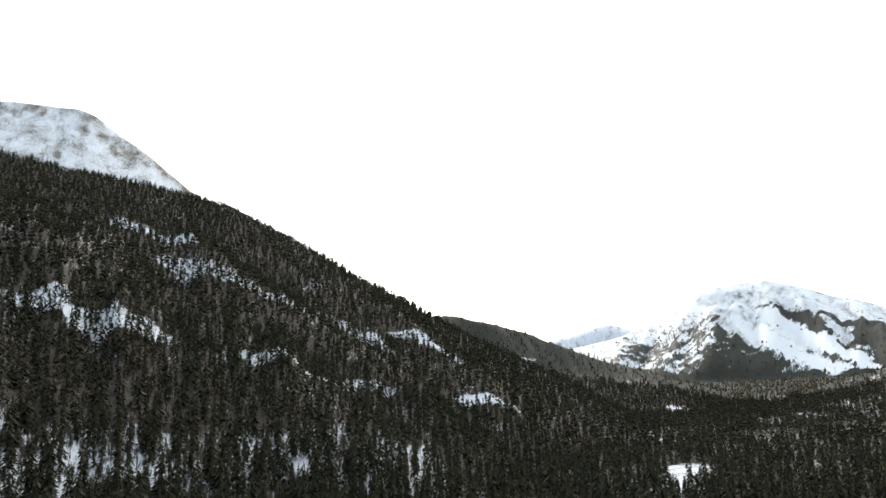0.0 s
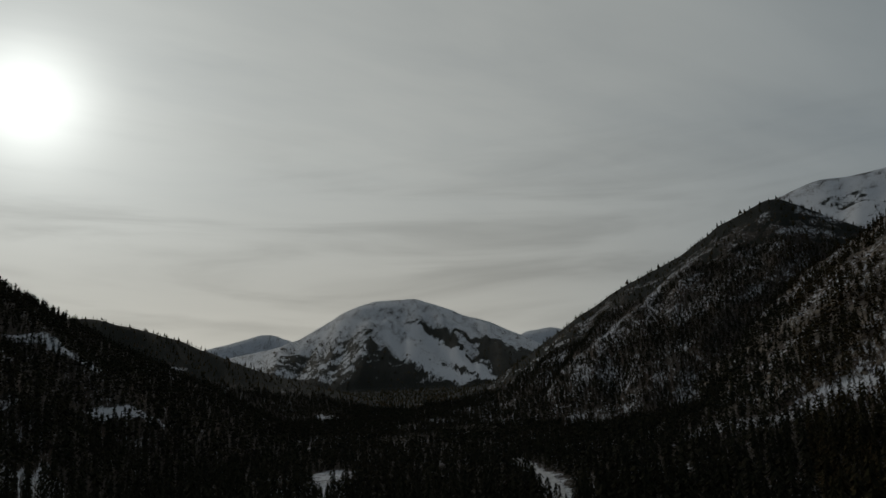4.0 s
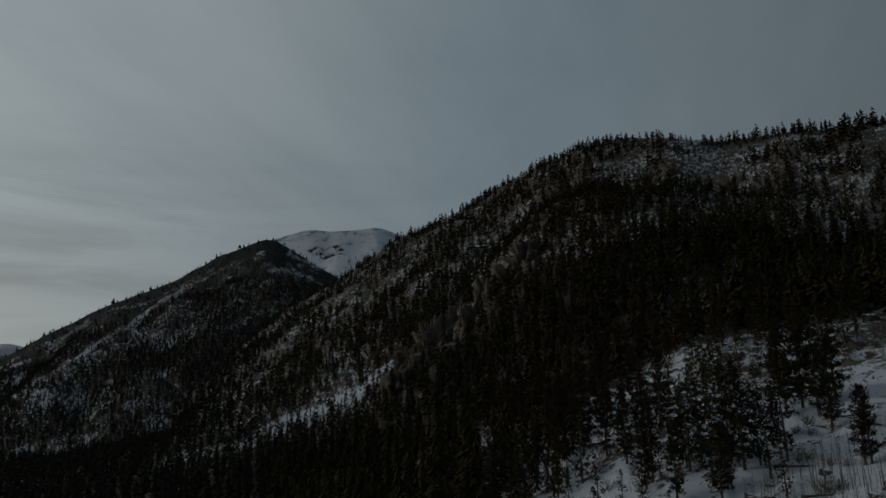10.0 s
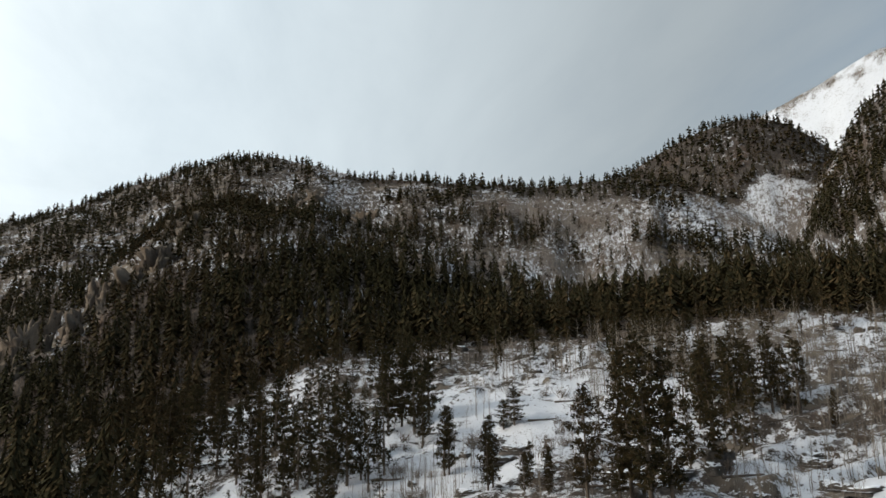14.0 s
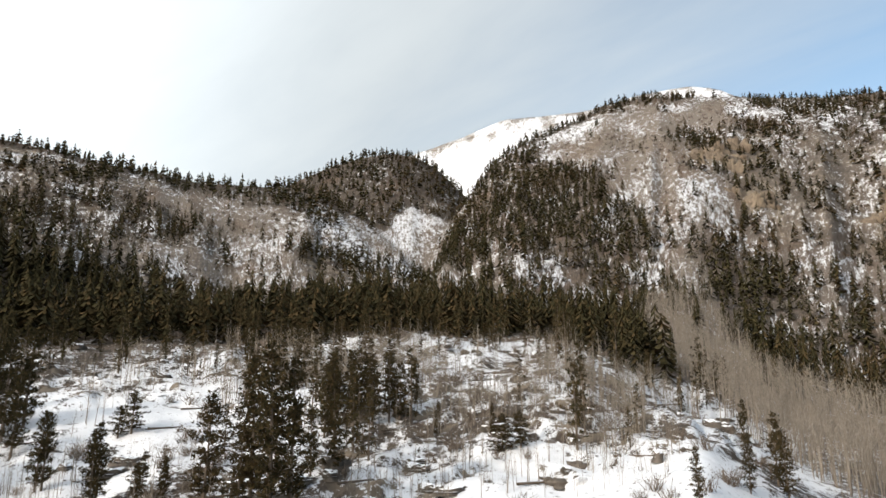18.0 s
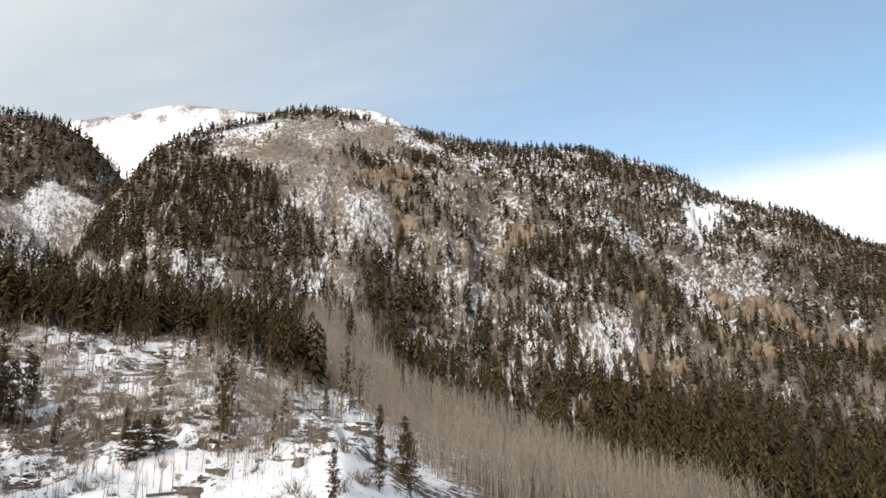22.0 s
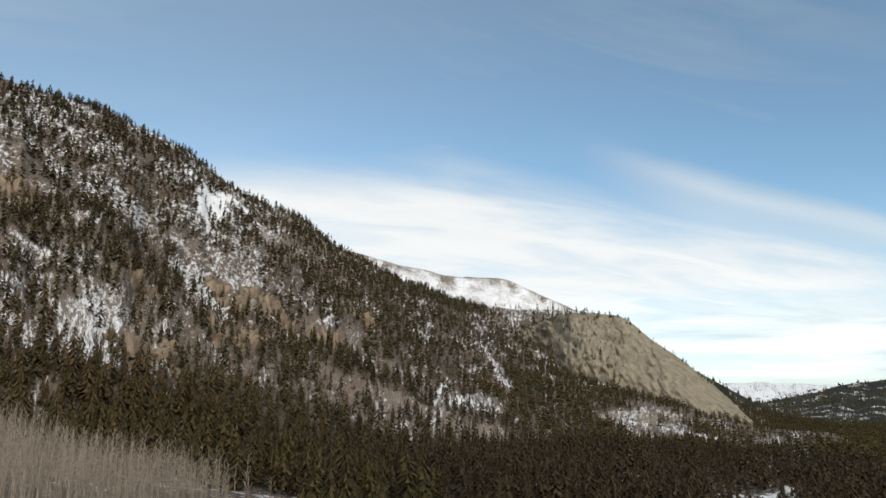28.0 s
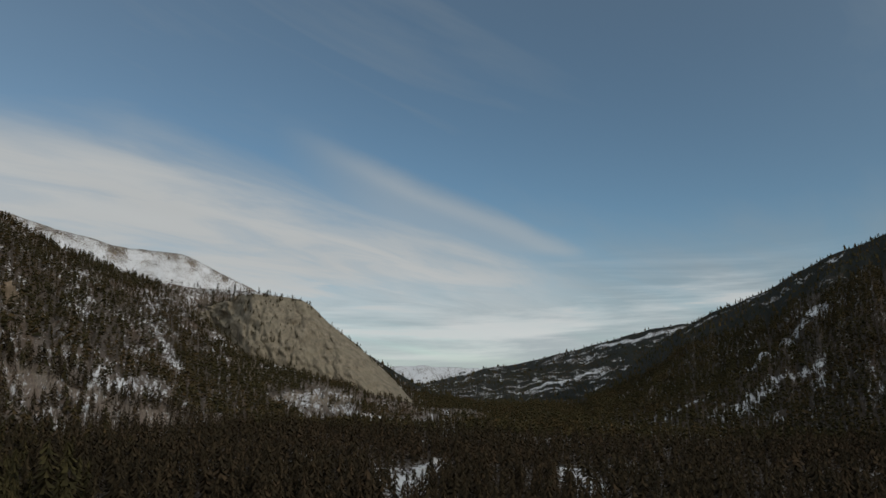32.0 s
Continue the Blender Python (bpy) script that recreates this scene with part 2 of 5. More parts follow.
def needle_material(name, dark, light, dry):
    m, n = material(name)
    pos = n.add("ShaderNodeNewGeometry")
    rnd = n.add("ShaderNodeObjectInfo").outputs["Random"]
    isl = n.math("FRACT", n.math("ADD", pos.outputs["Random Per Island"], rnd))
    patch = n.noise(pos.outputs["Position"], 0.012, 3.0)
    fine = n.noise(pos.outputs["Position"], 1.3, 3.0)
    c = n.mix(isl, dark, light)
    c = n.mix(n.math("MULTIPLY", n.ramp(n.math("ADD", n.math("MULTIPLY", isl, 0.35), n.math("MULTIPLY", patch, 0.65)), 0.46, 0.74), 0.65), c, dry)
    c = n.mix(n.ramp(fine, 0.3, 0.75, 0.0, 0.3), c, (0.010, 0.010, 0.006, 1))
    finish(n, c, 0.92, None, 0.05)
    return m


def bark_material(name, dark, light, scale):
    m, n = material(name)
    geo = n.add("ShaderNodeNewGeometry")
    pos = n.add("ShaderNodeMapping", {0: geo.outputs["Position"], 3: (1, 1, 0.2)}).outputs[0]
    f = n.noise(pos, scale, 5.0, 0.65)
    c = n.mix(n.ramp(f, 0.35, 0.65), dark, light)
    c = n.mix(n.math("MULTIPLY", geo.outputs["Random Per Island"], 0.5), c, (0.17, 0.135, 0.105, 1))
    finish(n, c, 0.9, n.add("ShaderNodeBump", {"Strength": 0.6, "Distance": 0.02, "Height": f}).outputs[0], 0.2)
    return m


GROUND = ground_material()
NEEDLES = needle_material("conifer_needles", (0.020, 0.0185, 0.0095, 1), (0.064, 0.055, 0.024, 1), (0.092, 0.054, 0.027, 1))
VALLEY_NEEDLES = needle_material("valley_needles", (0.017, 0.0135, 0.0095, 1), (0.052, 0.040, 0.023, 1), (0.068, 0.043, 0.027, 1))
# Greener needles of the backlit side, with the slope's shade mixed into their colour.
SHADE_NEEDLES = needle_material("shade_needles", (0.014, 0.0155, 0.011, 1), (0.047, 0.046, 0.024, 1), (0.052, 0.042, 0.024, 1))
BROWN_SCRUB = needle_material("brown_scrub", (0.030, 0.022, 0.016, 1), (0.085, 0.060, 0.043, 1), (0.115, 0.070, 0.045, 1))
GREY_SCRUB = needle_material("grey_scrub", (0.10, 0.085, 0.072, 1), (0.25, 0.215, 0.18, 1), (0.19, 0.14, 0.105, 1))
ASPEN = bark_material("aspen_bark", (0.12, 0.098, 0.078, 1), (0.31, 0.268, 0.222, 1), 3.0)

# ---- the land ----
# Everything is laid out from the point under the drone: bearing in degrees (0 is +y, to the right), distance and height in metres.


def hashed(i, j, seed):
    v = np.sin(i * 127.1 + j * 311.7 + seed * 74.7) * 43758.5453
    return v - np.floor(v)


def value_noise(x, y, seed=0):
    i, j = np.floor(x), np.floor(y)
    u, v = x - i, y - j
    u, v = u * u * u * (u * (u * 6 - 15) + 10), v * v * v * (v * (v * 6 - 15) + 10)
    a, b, c, d = hashed(i, j, seed), hashed(i + 1, j, seed), hashed(i, j + 1, seed), hashed(i + 1, j + 1, seed)
    return a + (b - a) * u + (c - a) * v + (a - b - c + d) * u * v - 0.5


def fbm(x, y, octaves=4, seed=0, gain=0.5):
    total, amp = 0.0, 1.0
    for k in range(octaves):
        total = total + amp * value_noise(x, y, seed + k * 13)
        x, y, amp = x * 1.93 + 3.1, y * 1.93 - 1.7, amp * gain
    return total


def step(v, lo, hi):
    u = np.clip((v - lo) / (hi - lo), 0, 1)
    return u * u * (3 - 2 * u)


# The valley floor and the rocky knoll: heights against the drone at six distances, along fifteen bearings.
NEAR_D = (30, 90, 150, 220, 300, 450)
NEAR_B = (-40, 0, 25, 40, 60, 75, 90, 110, 125, 140, 150, 157, 165, 182, 210, 240)
NEAR_Z = ((-28, -34, -33, -28, -24, -26), (-28, -40, -42, -40, -40, -42), (-28, -40, -44, -45, -45, -45), (-27, -36, -42, -42, -40, -40),
          (-25, -28, -32, -31, -18, 4), (-23, -21, -14, -2, 22, 40), (-21, -14, 3, 20, 34, 50), (-20, -8, 8, 24, 38, 60),
          (-20, -7.5, 12, 28, 44, 70), (-20, -6, 11, 24, 36, 50), (-20, -3.5, -2, 15, 46, 50), (-21, -10.5, -11, 3, 20, 30),
          (-23, -16, -15, -6, 2, 10), (-25, -22, -22, -23, -20, -16), (-27, -33, -36, -36, -34, -32), (-28, -38, -42, -44, -44, -44))


def spread(points, b, k):
    """Smooth values along the bearings from rows (bearing, value, ...)."""
    xs, ys = [p[0] for p in points], [p[k] for p in points]
    return sum(np.interp(b + o, xs, ys) for o in (-0.7, -0.35, 0, 0.35, 0.7)) / 5


def base_height(b, d):
    b = (np.asarray(b, float) + 60) % 360 - 60
    rows = [(bb, *zz) for bb, zz in zip(NEAR_B, NEAR_Z)] + [(320, *NEAR_Z[0])]
    rows = [(-60, *NEAR_Z[0])] + rows
    cols = np.stack([spread(rows, b, k + 1) for k in range(6)], 0)
    logd, knots = np.log(np.maximum(d, 12.0)), np.log(np.array(NEAR_D, float))
    z = cols[0].copy()
    for k in range(5):
        u = np.clip((logd - knots[k]) / (knots[k + 1] - knots[k]), 0, 1)
        z = np.where(logd > knots[k], cols[k] + (cols[k + 1] - cols[k]) * u, z)
    z = -24 + (z + 24) * step(d, 3, 34)
    far = np.interp(d, (450, 900, 1600, 3000, 5000), (-45, -43, -36, -6, 10))
    low = np.interp(d, (450, 900, 1600, 3000, 5000), (-46, -50, -58, -66, -70))
    far = far + (low - far) * step(b, 198, 222) * (1 - step(b, 275, 310))
    u = step(d, 420, 700)
    return z * (1 - u) + np.minimum(z, far) * u + np.where(d > 700, far - np.minimum(cols[5], far), 0) * step(d, 700, 1400)


class Ridge:
    """A mountain side: a crest (bearing, height in degrees, distance), rising from its foot's distance; it falls away behind."""

    def __init__(self, crest, foot, rise=1.0, back=0.5, rough=1.0, gully=1.0, seed=1, soft=5.0, trees=0.0, ribs=()):
        self.crest, self.foot, self.rise, self.back, self.rough, self.gully, self.seed, self.soft, self.trees = crest, foot, rise, back, rough, gully, seed, soft, trees
        self.ribs = ribs

    def shape(self, b, d, x, y):
        b = (np.asarray(b, float) + 60) % 360 - 60
        el, dc = spread(self.crest, b, 1), spread(self.crest, b, 2)
        df = spread(self.foot, b, 1)
        top = np.tan(np.radians(el)) * dc - self.trees
        bottom = np.minimum(base_height(b, df) - 1.0, top - 0.1)
        u = (d - df) / (dc - df)
        front = bottom + np.where(u > 0, (top - bottom) * np.abs(u) ** self.rise, 1.6 * u * np.maximum(top - bottom, 0.2 * (dc - df)))
        behind = top - (d - dc) * self.back
        k = self.soft
        z = np.minimum(front, behind) - k * np.log1p(np.exp(-np.abs(front - behind) / k)) + k * 0.69
        away = np.clip(np.abs(d - dc) / (0.35 * (dc - df)), 0, 1)
        hold = np.clip(u * 4, 0, 1) * away
        size = np.clip(top - bottom, 0, 1e9)
        z = z + hold * self.rough * size * (0.10 * fbm(x / (size * 0.9 + 40), y / (size * 0.9 + 40), 4, self.seed))
        z = z - hold * self.gully * size * 0.055 * np.abs(fbm(b * dc / 57.3 / (0.16 * size + 30), d / (size * 2.5 + 200), 3, self.seed + 5) * 2)
        for at, lean, half, amp in self.ribs:
            near = np.clip(1 - np.abs(b - at - lean * (1 - u)) / half, 0, 1)
            z = z + amp * near * np.clip(u, 0, 1) * np.clip(1 - u, 0, 1) * 4
        z = z + away * self.rough * np.clip(d * 0.011, 0, 14) * fbm(x / (d * 0.06 + 6), y / (d * 0.06 + 6), 3, self.seed + 21)
        z = z + self.rough * np.clip(d * 0.0032, 0, 14) * fbm(x / (d * 0.022 + 3), y / (d * 0.022 + 3), 2, self.seed + 9)
        return z, u


RIDGES = {
    "left_slope": Ridge(((-80, 19, 900), (-60, 18.5, 950), (-34.4, 17.9, 1000), (-24.8, 16.7, 1000), (-18.2, 15.3, 980), (-12.7, 12.8, 960), (-6.6, 9.2, 930), (-1.8, 6.6, 900), (1.9, 4.3, 880), (6.5, 2, 850), (11.3, -0.6, 820), (16, -3.4, 800), (40, -6, 800), (290, -6, 800)), ((-60, 190), (-34, 200), (0, 240), (12, 500), (40, 600)), 1.0, seed=3, trees=4),
    "left_hill": Ridge(((-20, 4, 1500), (-4.2, 6.2, 1500), (0.5, 6.4, 1500), (5.2, 5.1, 1480), (8.9, 3.7, 1450), (12.4, 2.1, 1420), (18.4, 0.2, 1400), (24, -1.5, 1400), (40, -4, 1400)), ((-20, 1000), (40, 1000)), 1.0, seed=5, trees=8),
    "left_peak": Ridge(((-60, 19, 2300), (-40, 20.5, 2300), (-34.7, 21.4, 2300), (-29.1, 21.8, 2300), (-24.9, 19.3, 2300), (-20.7, 16.1, 2300), (-10, 8, 2300), (0, 2, 2300)), ((-60, 1300), (0, 1300)), 0.9, 0.6, 0.7, 0.8, seed=7, soft=12),
    "valley_peak": Ridge(((4, 0.5, 4300), (9.2, 2.6, 4300), (15.6, 3.9, 4250), (19.1, 6, 4250), (21, 6.9, 4250), (25.3, 7.3, 4250), (28.8, 6, 4250), (32.6, 4.6, 4250), (36.2, 2.8, 4250), (42, 0, 4250)), ((4, 2650), (42, 2600)), 0.85, 0.5, 0.9, 1.6, seed=11, soft=3, ribs=((20.8, 0.6, 3.2, 55), (26.0, 4.5, 2.0, 45), (30.5, 3.5, 1.6, 55), (15.5, -2.0, 2.0, 50))),
    "valley_peak_far": Ridge(((5, 2.6, 4700), (9.2, 3.7, 4700), (13.5, 4.8, 4700), (16, 3.8, 4700), (20, 1, 4700), (30, 1, 4700), (34.7, 4.1, 4700), (36.8, 4.4, 4700), (38.5, 3.8, 4700), (44, 1, 4700)), ((5, 4350), (44, 4350)), 0.9, 0.5, 0.8, 1.0, seed=13, soft=3),
    "near_spur": Ridge(((26, -1.5, 1500), (32.1, 0.2, 1500), (35.8, 2.8, 1500), (40.1, 5.6, 1500), (44.1, 7.8, 1480), (46.1, 8.4, 1480), (51.1, 11.4, 1450), (55, 13.1, 1430), (58.9, 10.7, 1400), (61.7, 9, 1380), (70, 5, 1380)), ((26, 800), (45, 650), (70, 700)), 1.0, 0.5, 0.9, 1.2, seed=17, soft=6, trees=3),
    "snow_dome": Ridge(((48, 9, 3600), (54, 12.3, 3600), (57.8, 13.7, 3600), (61.4, 13.5, 3600), (63.8, 14.0, 3600), (66, 13.2, 3600), (72, 9, 3600)), ((48, 1700), (72, 1700)), 0.9, 0.5, 0.9, 0.9, seed=19, soft=4),
    "rocky_side": Ridge(((48, 0, 1000), (56, 6.9, 960), (60.7, 9.6, 930), (65.9, 13, 880), (71.4, 15.1, 820), (75, 17.2, 770), (81.7, 19.7, 700), (86, 20.2, 660), (89.6, 19.5, 630), (93.4, 18.8, 600), (97.8, 18.6, 570), (103.9, 18.1, 545), (111.4, 17.7, 530), (116.4, 18, 530), (119.3, 17.3, 530), (124, 15, 520), (130, 10, 500)), ((48, 380), (65, 260), (80, 190), (95, 200), (112, 270), (130, 290)), 1.0, 0.5, 1.1, 0.7, seed=23, soft=3, trees=2.5),
    "round_hill": Ridge(((108, 12, 640), (113.4, 16.6, 640), (116.3, 18.2, 640), (118.6, 19.4, 640), (121.6, 20.6, 640), (124.8, 21.3, 640), (127.2, 21.1, 640), (129.4, 20, 640), (132, 17.5, 640), (136, 14, 640)), ((108, 440), (136, 420)), 1.0, 0.5, 0.6, 0.3, seed=29, soft=5, trees=2.5),
    "snow_back": Ridge(((118, 17, 1900), (127.4, 21.2, 1900), (130.9, 22.3, 1900), (135.3, 23.9, 1900), (142.5, 24.1, 1900), (147.6, 25, 1900), (151.1, 25.1, 1900), (153.5, 24.5, 1900), (160, 21, 1900)), ((118, 900), (160, 900)), 1.0, 0.5, 0.6, 0.3, seed=31, soft=4),
    "big_side": Ridge(((128, 11, 520), (129.7, 14.5, 540), (131.3, 16.8, 560), (133.5, 19.6, 580), (136, 21.6, 600), (141.2, 23.4, 650), (144, 24.4, 680), (147.2, 24.9, 700), (153.3, 24.1, 720), (162, 22.4, 750), (171.3, 21.5, 780), (177.3, 19.3, 800), (182.2, 16.2, 830), (187, 14.6, 860), (190.4, 12.1, 890), (194.3, 10.1, 930), (200, 8.1, 1000), (203.5, 7.2, 1060), (205, 5.6, 1070), (207.6, 3.6, 1040), (209.8, 1.5, 1000), (213.3, 0.6, 980), (218, -0.7, 960), (220.7, -1.7, 950), (223.1, -2.3, 950), (230, -3.2, 950)),
                      ((128, 300), (136, 250), (148, 290), (157, 265), (165, 235), (175, 225), (190, 250), (205, 420), (215, 560), (240, 700)), 1.0, 0.5, 0.9, 0.8, seed=37, soft=5, trees=3.5),
    "cliff_back": Ridge(((198, 4, 1180), (203, 7.3, 1180), (205.3, 6.9, 1180), (209.6, 6.8, 1180), (213.3, 6.2, 1180), (216, 4.0, 1190), (218, 2.6, 1220), (220.3, 1.2, 1260), (222.2, 0.0, 1300), (224.4, -1.3, 1340), (229, -2.4, 1400), (234, -3.2, 1400)), ((198, 1110), (216, 1110), (224, 1000), (234, 900)), 1.0, 0.4, 0.3, 0.2, seed=39, soft=4, trees=0),
    "far_crest": Ridge(((180, 12, 2200), (190.8, 11.9, 2200), (195.2, 10.8, 2200), (200.1, 9.7, 2200), (204.4, 9.5, 2200), (206.3, 8.7, 2200), (209.6, 7.1, 2200), (216, 3, 2200), (222, 0, 2200)), ((180, 1300), (222, 1300)), 0.9, 0.5, 0.8, 1.4, seed=41, soft=3),
    "far_range": Ridge(((214, 0.4, 4600), (221.3, 0.65, 4600), (224.6, 0.75, 4600), (227.9, 0.5, 4600), (232, 0.2, 4600), (245, 0, 4600)), ((214, 3700), (245, 3700)), 0.9, 0.5, 1.0, 1.0, seed=43, soft=3),
    "right_far": Ridge(((216, -1.6, 2900), (223.7, -0.9, 2900), (228.8, 0.4, 2900), (233.5, 1.2, 2900), (238.1, 2.3, 2900), (241.8, 3.4, 2900), (244.8, 3.9, 2900), (250, 4.2, 2900), (262, 4, 2900)), ((216, 1500), (262, 1700)), 1.0, 0.5, 0.8, 1.0, seed=47, soft=8, trees=6),
    "right_slope": Ridge(((226, -4, 1700), (236, -2.4, 1700), (239, -0.8, 1700), (243.9, 2.9, 1700), (247.4, 4.8, 1680), (251.2, 6.2, 1660), (255.5, 8.5, 1640), (259.5, 9.9, 1600), (270, 13, 1400), (290, 16, 1100), (320, 19, 900)), ((226, 900), (245, 600), (262, 480), (290, 250), (320, 190)), 1.0, 0.5, 1.0, 1.2, seed=53, soft=6, trees=6),
}
NAMES = list(RIDGES)


def ledge(b, d, x, y, z):
    """Broken rock steps across the knoll: the lift they give, and where their bare risers are."""
    b = (b + 60) % 360 - 60
    m = step(b, 62, 74) * (1 - step(b, 151, 157)) * step(d, 62, 78) * (1 - step(d, 185, 215))
    ph = z / 2.3 + 2.4 * fbm(x / 26, y / 26, 3, 63) + 0.5 * fbm(x / 6, y / 6, 2, 65)
    fr = ph - np.floor(ph)
    strong = m * step(fbm(x / 31 + 9, y / 31, 2, 69), -0.22, 0.1)
    riser = step(fr, 0.36, 0.46) * (1 - step(fr, 0.6, 0.72))
    return 1.9 * (step(fr, 0.38, 0.64) - fr) * strong, riser * strong


def land(b, d):
    """Height over the valley, which side it belongs to (-1: valley or knoll), and how far up that side it is."""
    b, d = np.broadcast_arrays(np.asarray(b, float), np.asarray(d, float))
    x, y = np.sin(np.radians(b)) * d, np.cos(np.radians(b)) * d
    z = base_height(b, d)
    lumps = np.clip((d - 40) / 60, 0, 1)
    knoll = step((b + 60) % 360 - 60, 66, 84) * (1 - step(b, 150, 160)) * (1 - step(d, 240, 300))
    z = z + lumps * (1.4 * fbm(x / 34, y / 34, 3, 61) + knoll * (2.6 * np.abs(fbm(x / 21, y / 15, 3, 67)) + 0.7 * fbm(x / 5.5, y / 4.5, 2, 71) - 0.5))
    lift, _ = ledge(b, d, x, y, z)
    z = z + lift
    which, part_up = np.full(z.shape, -1), np.zeros(z.shape)
    for k, name in enumerate(NAMES):
        h, u = RIDGES[name].shape(b, d, x, y)
        lo, hi = RIDGES[name].crest[0][0], RIDGES[name].crest[-1][0]
        bb = (b + 60) % 360 - 60
        h = np.where((bb < lo) | (bb > hi), -1e4, h)
        over = h > z
        z, which, part_up = np.where(over, h, z), np.where(over, k, which), np.where(over, u, part_up)
    return z + EYE, which, part_up


def place(b, d, z):
    return np.stack([np.sin(np.radians(b)) * d, np.cos(np.radians(b)) * d, z], -1)


def inside(b, d, lo_b, hi_b, lo_d, hi_d, soft_b=3.0, soft_d=20.0):
    """A soft patch of the plan."""
    return step(b, lo_b - soft_b, lo_b + soft_b) * (1 - step(b, hi_b - soft_b, hi_b + soft_b)) * step(d, lo_d - soft_d, lo_d + soft_d) * (1 - step(d, hi_d - soft_d, hi_d + soft_d))


def side(which, name):
    return which == NAMES.index(name)


PATCHES, AREAS = [], []


def patch(line, wide, times, least, snow, straw, stone):
    """A patch along a line of (bearing, distance) and half its width: trees (times, then at least), added snow, dead grass, bare rock."""
    PATCHES.append((line, wide, times, least, snow, straw, stone))


def area(corners, trees, wave, snow, straw, stone):
    """A field of the slopes between corners of (bearing, distance): how thick and how clumped its trees are, its snow, dead grass and bare rock."""
    AREAS.append((corners, trees, wave, snow, straw, stone))


patch(((109, 335), (114, 322), (121, 314), (127, 318)), 32, 0.2, 0, -0.06, 0.9, 0)
patch(((107.8, 467), (111.6, 471), (115, 430)), 24, 0.1, 0, -0.08, 0.9, 0)
patch(((46, 340), (56, 300), (64, 252), (72, 238), (80, 228), (90, 225)), 40, 1.0, 0.78, -0.12, 0.3, 0)
patch(((-29.7, 401), (-24.5, 385)), 20, 0.55, 0, 0.62, 0, 0)
patch(((-26.6, 723), (-21.7, 704)), 26, 0.72, 0, 0.6, 0, 0)
patch(((-22, 596), (-16.8, 560), (-10.8, 589), (-6.2, 576)), 24, 0.72, 0, 0.6, 0, 0)
patch(((-3.8, 637), (0.4, 602)), 15, 0.6, 0, 0.6, 0, 0)
patch(((-15.8, 382), (-10, 395), (-5.3, 415)), 12, 0.6, 0, 0.6, 0, 0)
patch(((1.6, 484), (4.8, 484)), 14, 0.55, 0, 0.6, 0, 0)
patch(((-36, 258), (-22, 255), (-12, 262), (-3, 270)), 34, 0.72, 0, 0.42, 0, 0)
# clearings, roadsides and wooded crests
patch(((251.6, 1417), (254.3, 1500), (257, 1560)), 32, 0.5, 0, 0.22, 0.3, 0.3)
patch(((244.3, 1506), (247, 1560), (251, 1600)), 28, 0.5, 0, 0.2, 0.3, 0.3)
patch(((249.5, 796), (252.5, 884), (255.1, 1085)), 12, 0.5, 0, 0.3, 0, 0)
patch(((248.9, 630), (251.5, 720), (254.1, 735)), 13, 0.55, 0, 0.3, 0, 0)
patch(((244.0, 671), (246.9, 704)), 9, 0.4, 0, 0.4, 0, 0)
patch(((239, 2750), (241.5, 2681), (245, 2750)), 45, 0.1, 0, 0.35, 0, 0)
patch(((238, 2072), (235.8, 1932), (233.5, 1800)), 18, 0.2, 0, 0.35, 0, 0)
patch(((23.5, 547), (25.8, 584)), 18, 0.35, 0, 0.2, 1.0, 0)
patch(((29.6, 640), (31.5, 620)), 16, 0.35, 0, 0.25, 1.0, 0)
patch(((16.0, 331), (13.7, 311)), 7, 0.1, 0, 0.5, 0.2, 0)
patch(((139.6, 545), (140.4, 520)), 12, 0.1, 0, 0.1, 0.9, 0)
patch(((213.6, 306), (214.6, 309)), 5, 0.0, 0, 0.2, 0.3, 0)
patch(((1.9, 1240), (6.5, 1248)), 16, 0.0, 0, 0.6, 0, 0)
patch(((17.4, 1030), (18.0, 1000)), 12, 0.0, 0, 0.6, 0, 0)
patch(((18.4, 940), (19.0, 935)), 10, 0.0, 0, 0.6, 0, 0)
patch(((18.6, 400), (18.4, 345), (18.9, 290)), 11, 0.1, 0, 0.5, 0.4, 0)
patch(((15, 300), (16.5, 295)), 7, 0.1, 0, 0.5, 0.2, 0)
patch(((49.5, 350), (53.5, 344), (57, 345)), 15, 0.25, 0, 0.35, 0.4, 0.2)
patch(((60, 350), (64.5, 335)), 13, 0.25, 0, 0.35, 0.4, 0.2)
patch(((68, 195), (71, 186), (74, 180)), 12, 0.3, 0, 0.3, 0.4, 0.3)
patch(((42, 285), (46, 283), (51, 292)), 12, 0.3, 0, 0.3, 0.3, 0)
patch(((33.6, 370), (34.4, 345), (35.8, 310), (36.6, 269), (36.4, 235)), 6, 0.0, 0, 0.6, 0, 0)
patch(((225.2, 310), (224.4, 293), (223.4, 266), (222.8, 230), (222.6, 205)), 6, 0.0, 0, 0.6, 0, 0)
patch(((221.5, 285), (221.9, 262)), 9, 0.15, 0, 0.4, 0.2, 0)
patch(((236.0, 325), (236.6, 300), (237.6, 255)), 8, 0.1, 0, 0.5, 0.2, 0)
patch(((46.5, 1298), (44.5, 1174), (42, 1100), (39.5, 1008)), 9, 0.25, 0, 0.2, 0.8, 0.3)
patch(((129, 545), (131.3, 556), (133.5, 574), (136, 592), (141.2, 640), (144, 670), (147.2, 690), (151, 706)), 11, 1.0, 0.95, -0.1, 0.3, 0)
patch(((93, 590), (98, 562), (104, 538), (111, 522), (117, 522), (122, 520)), 13, 1.0, 0.9, -0.1, 0.3, 0)
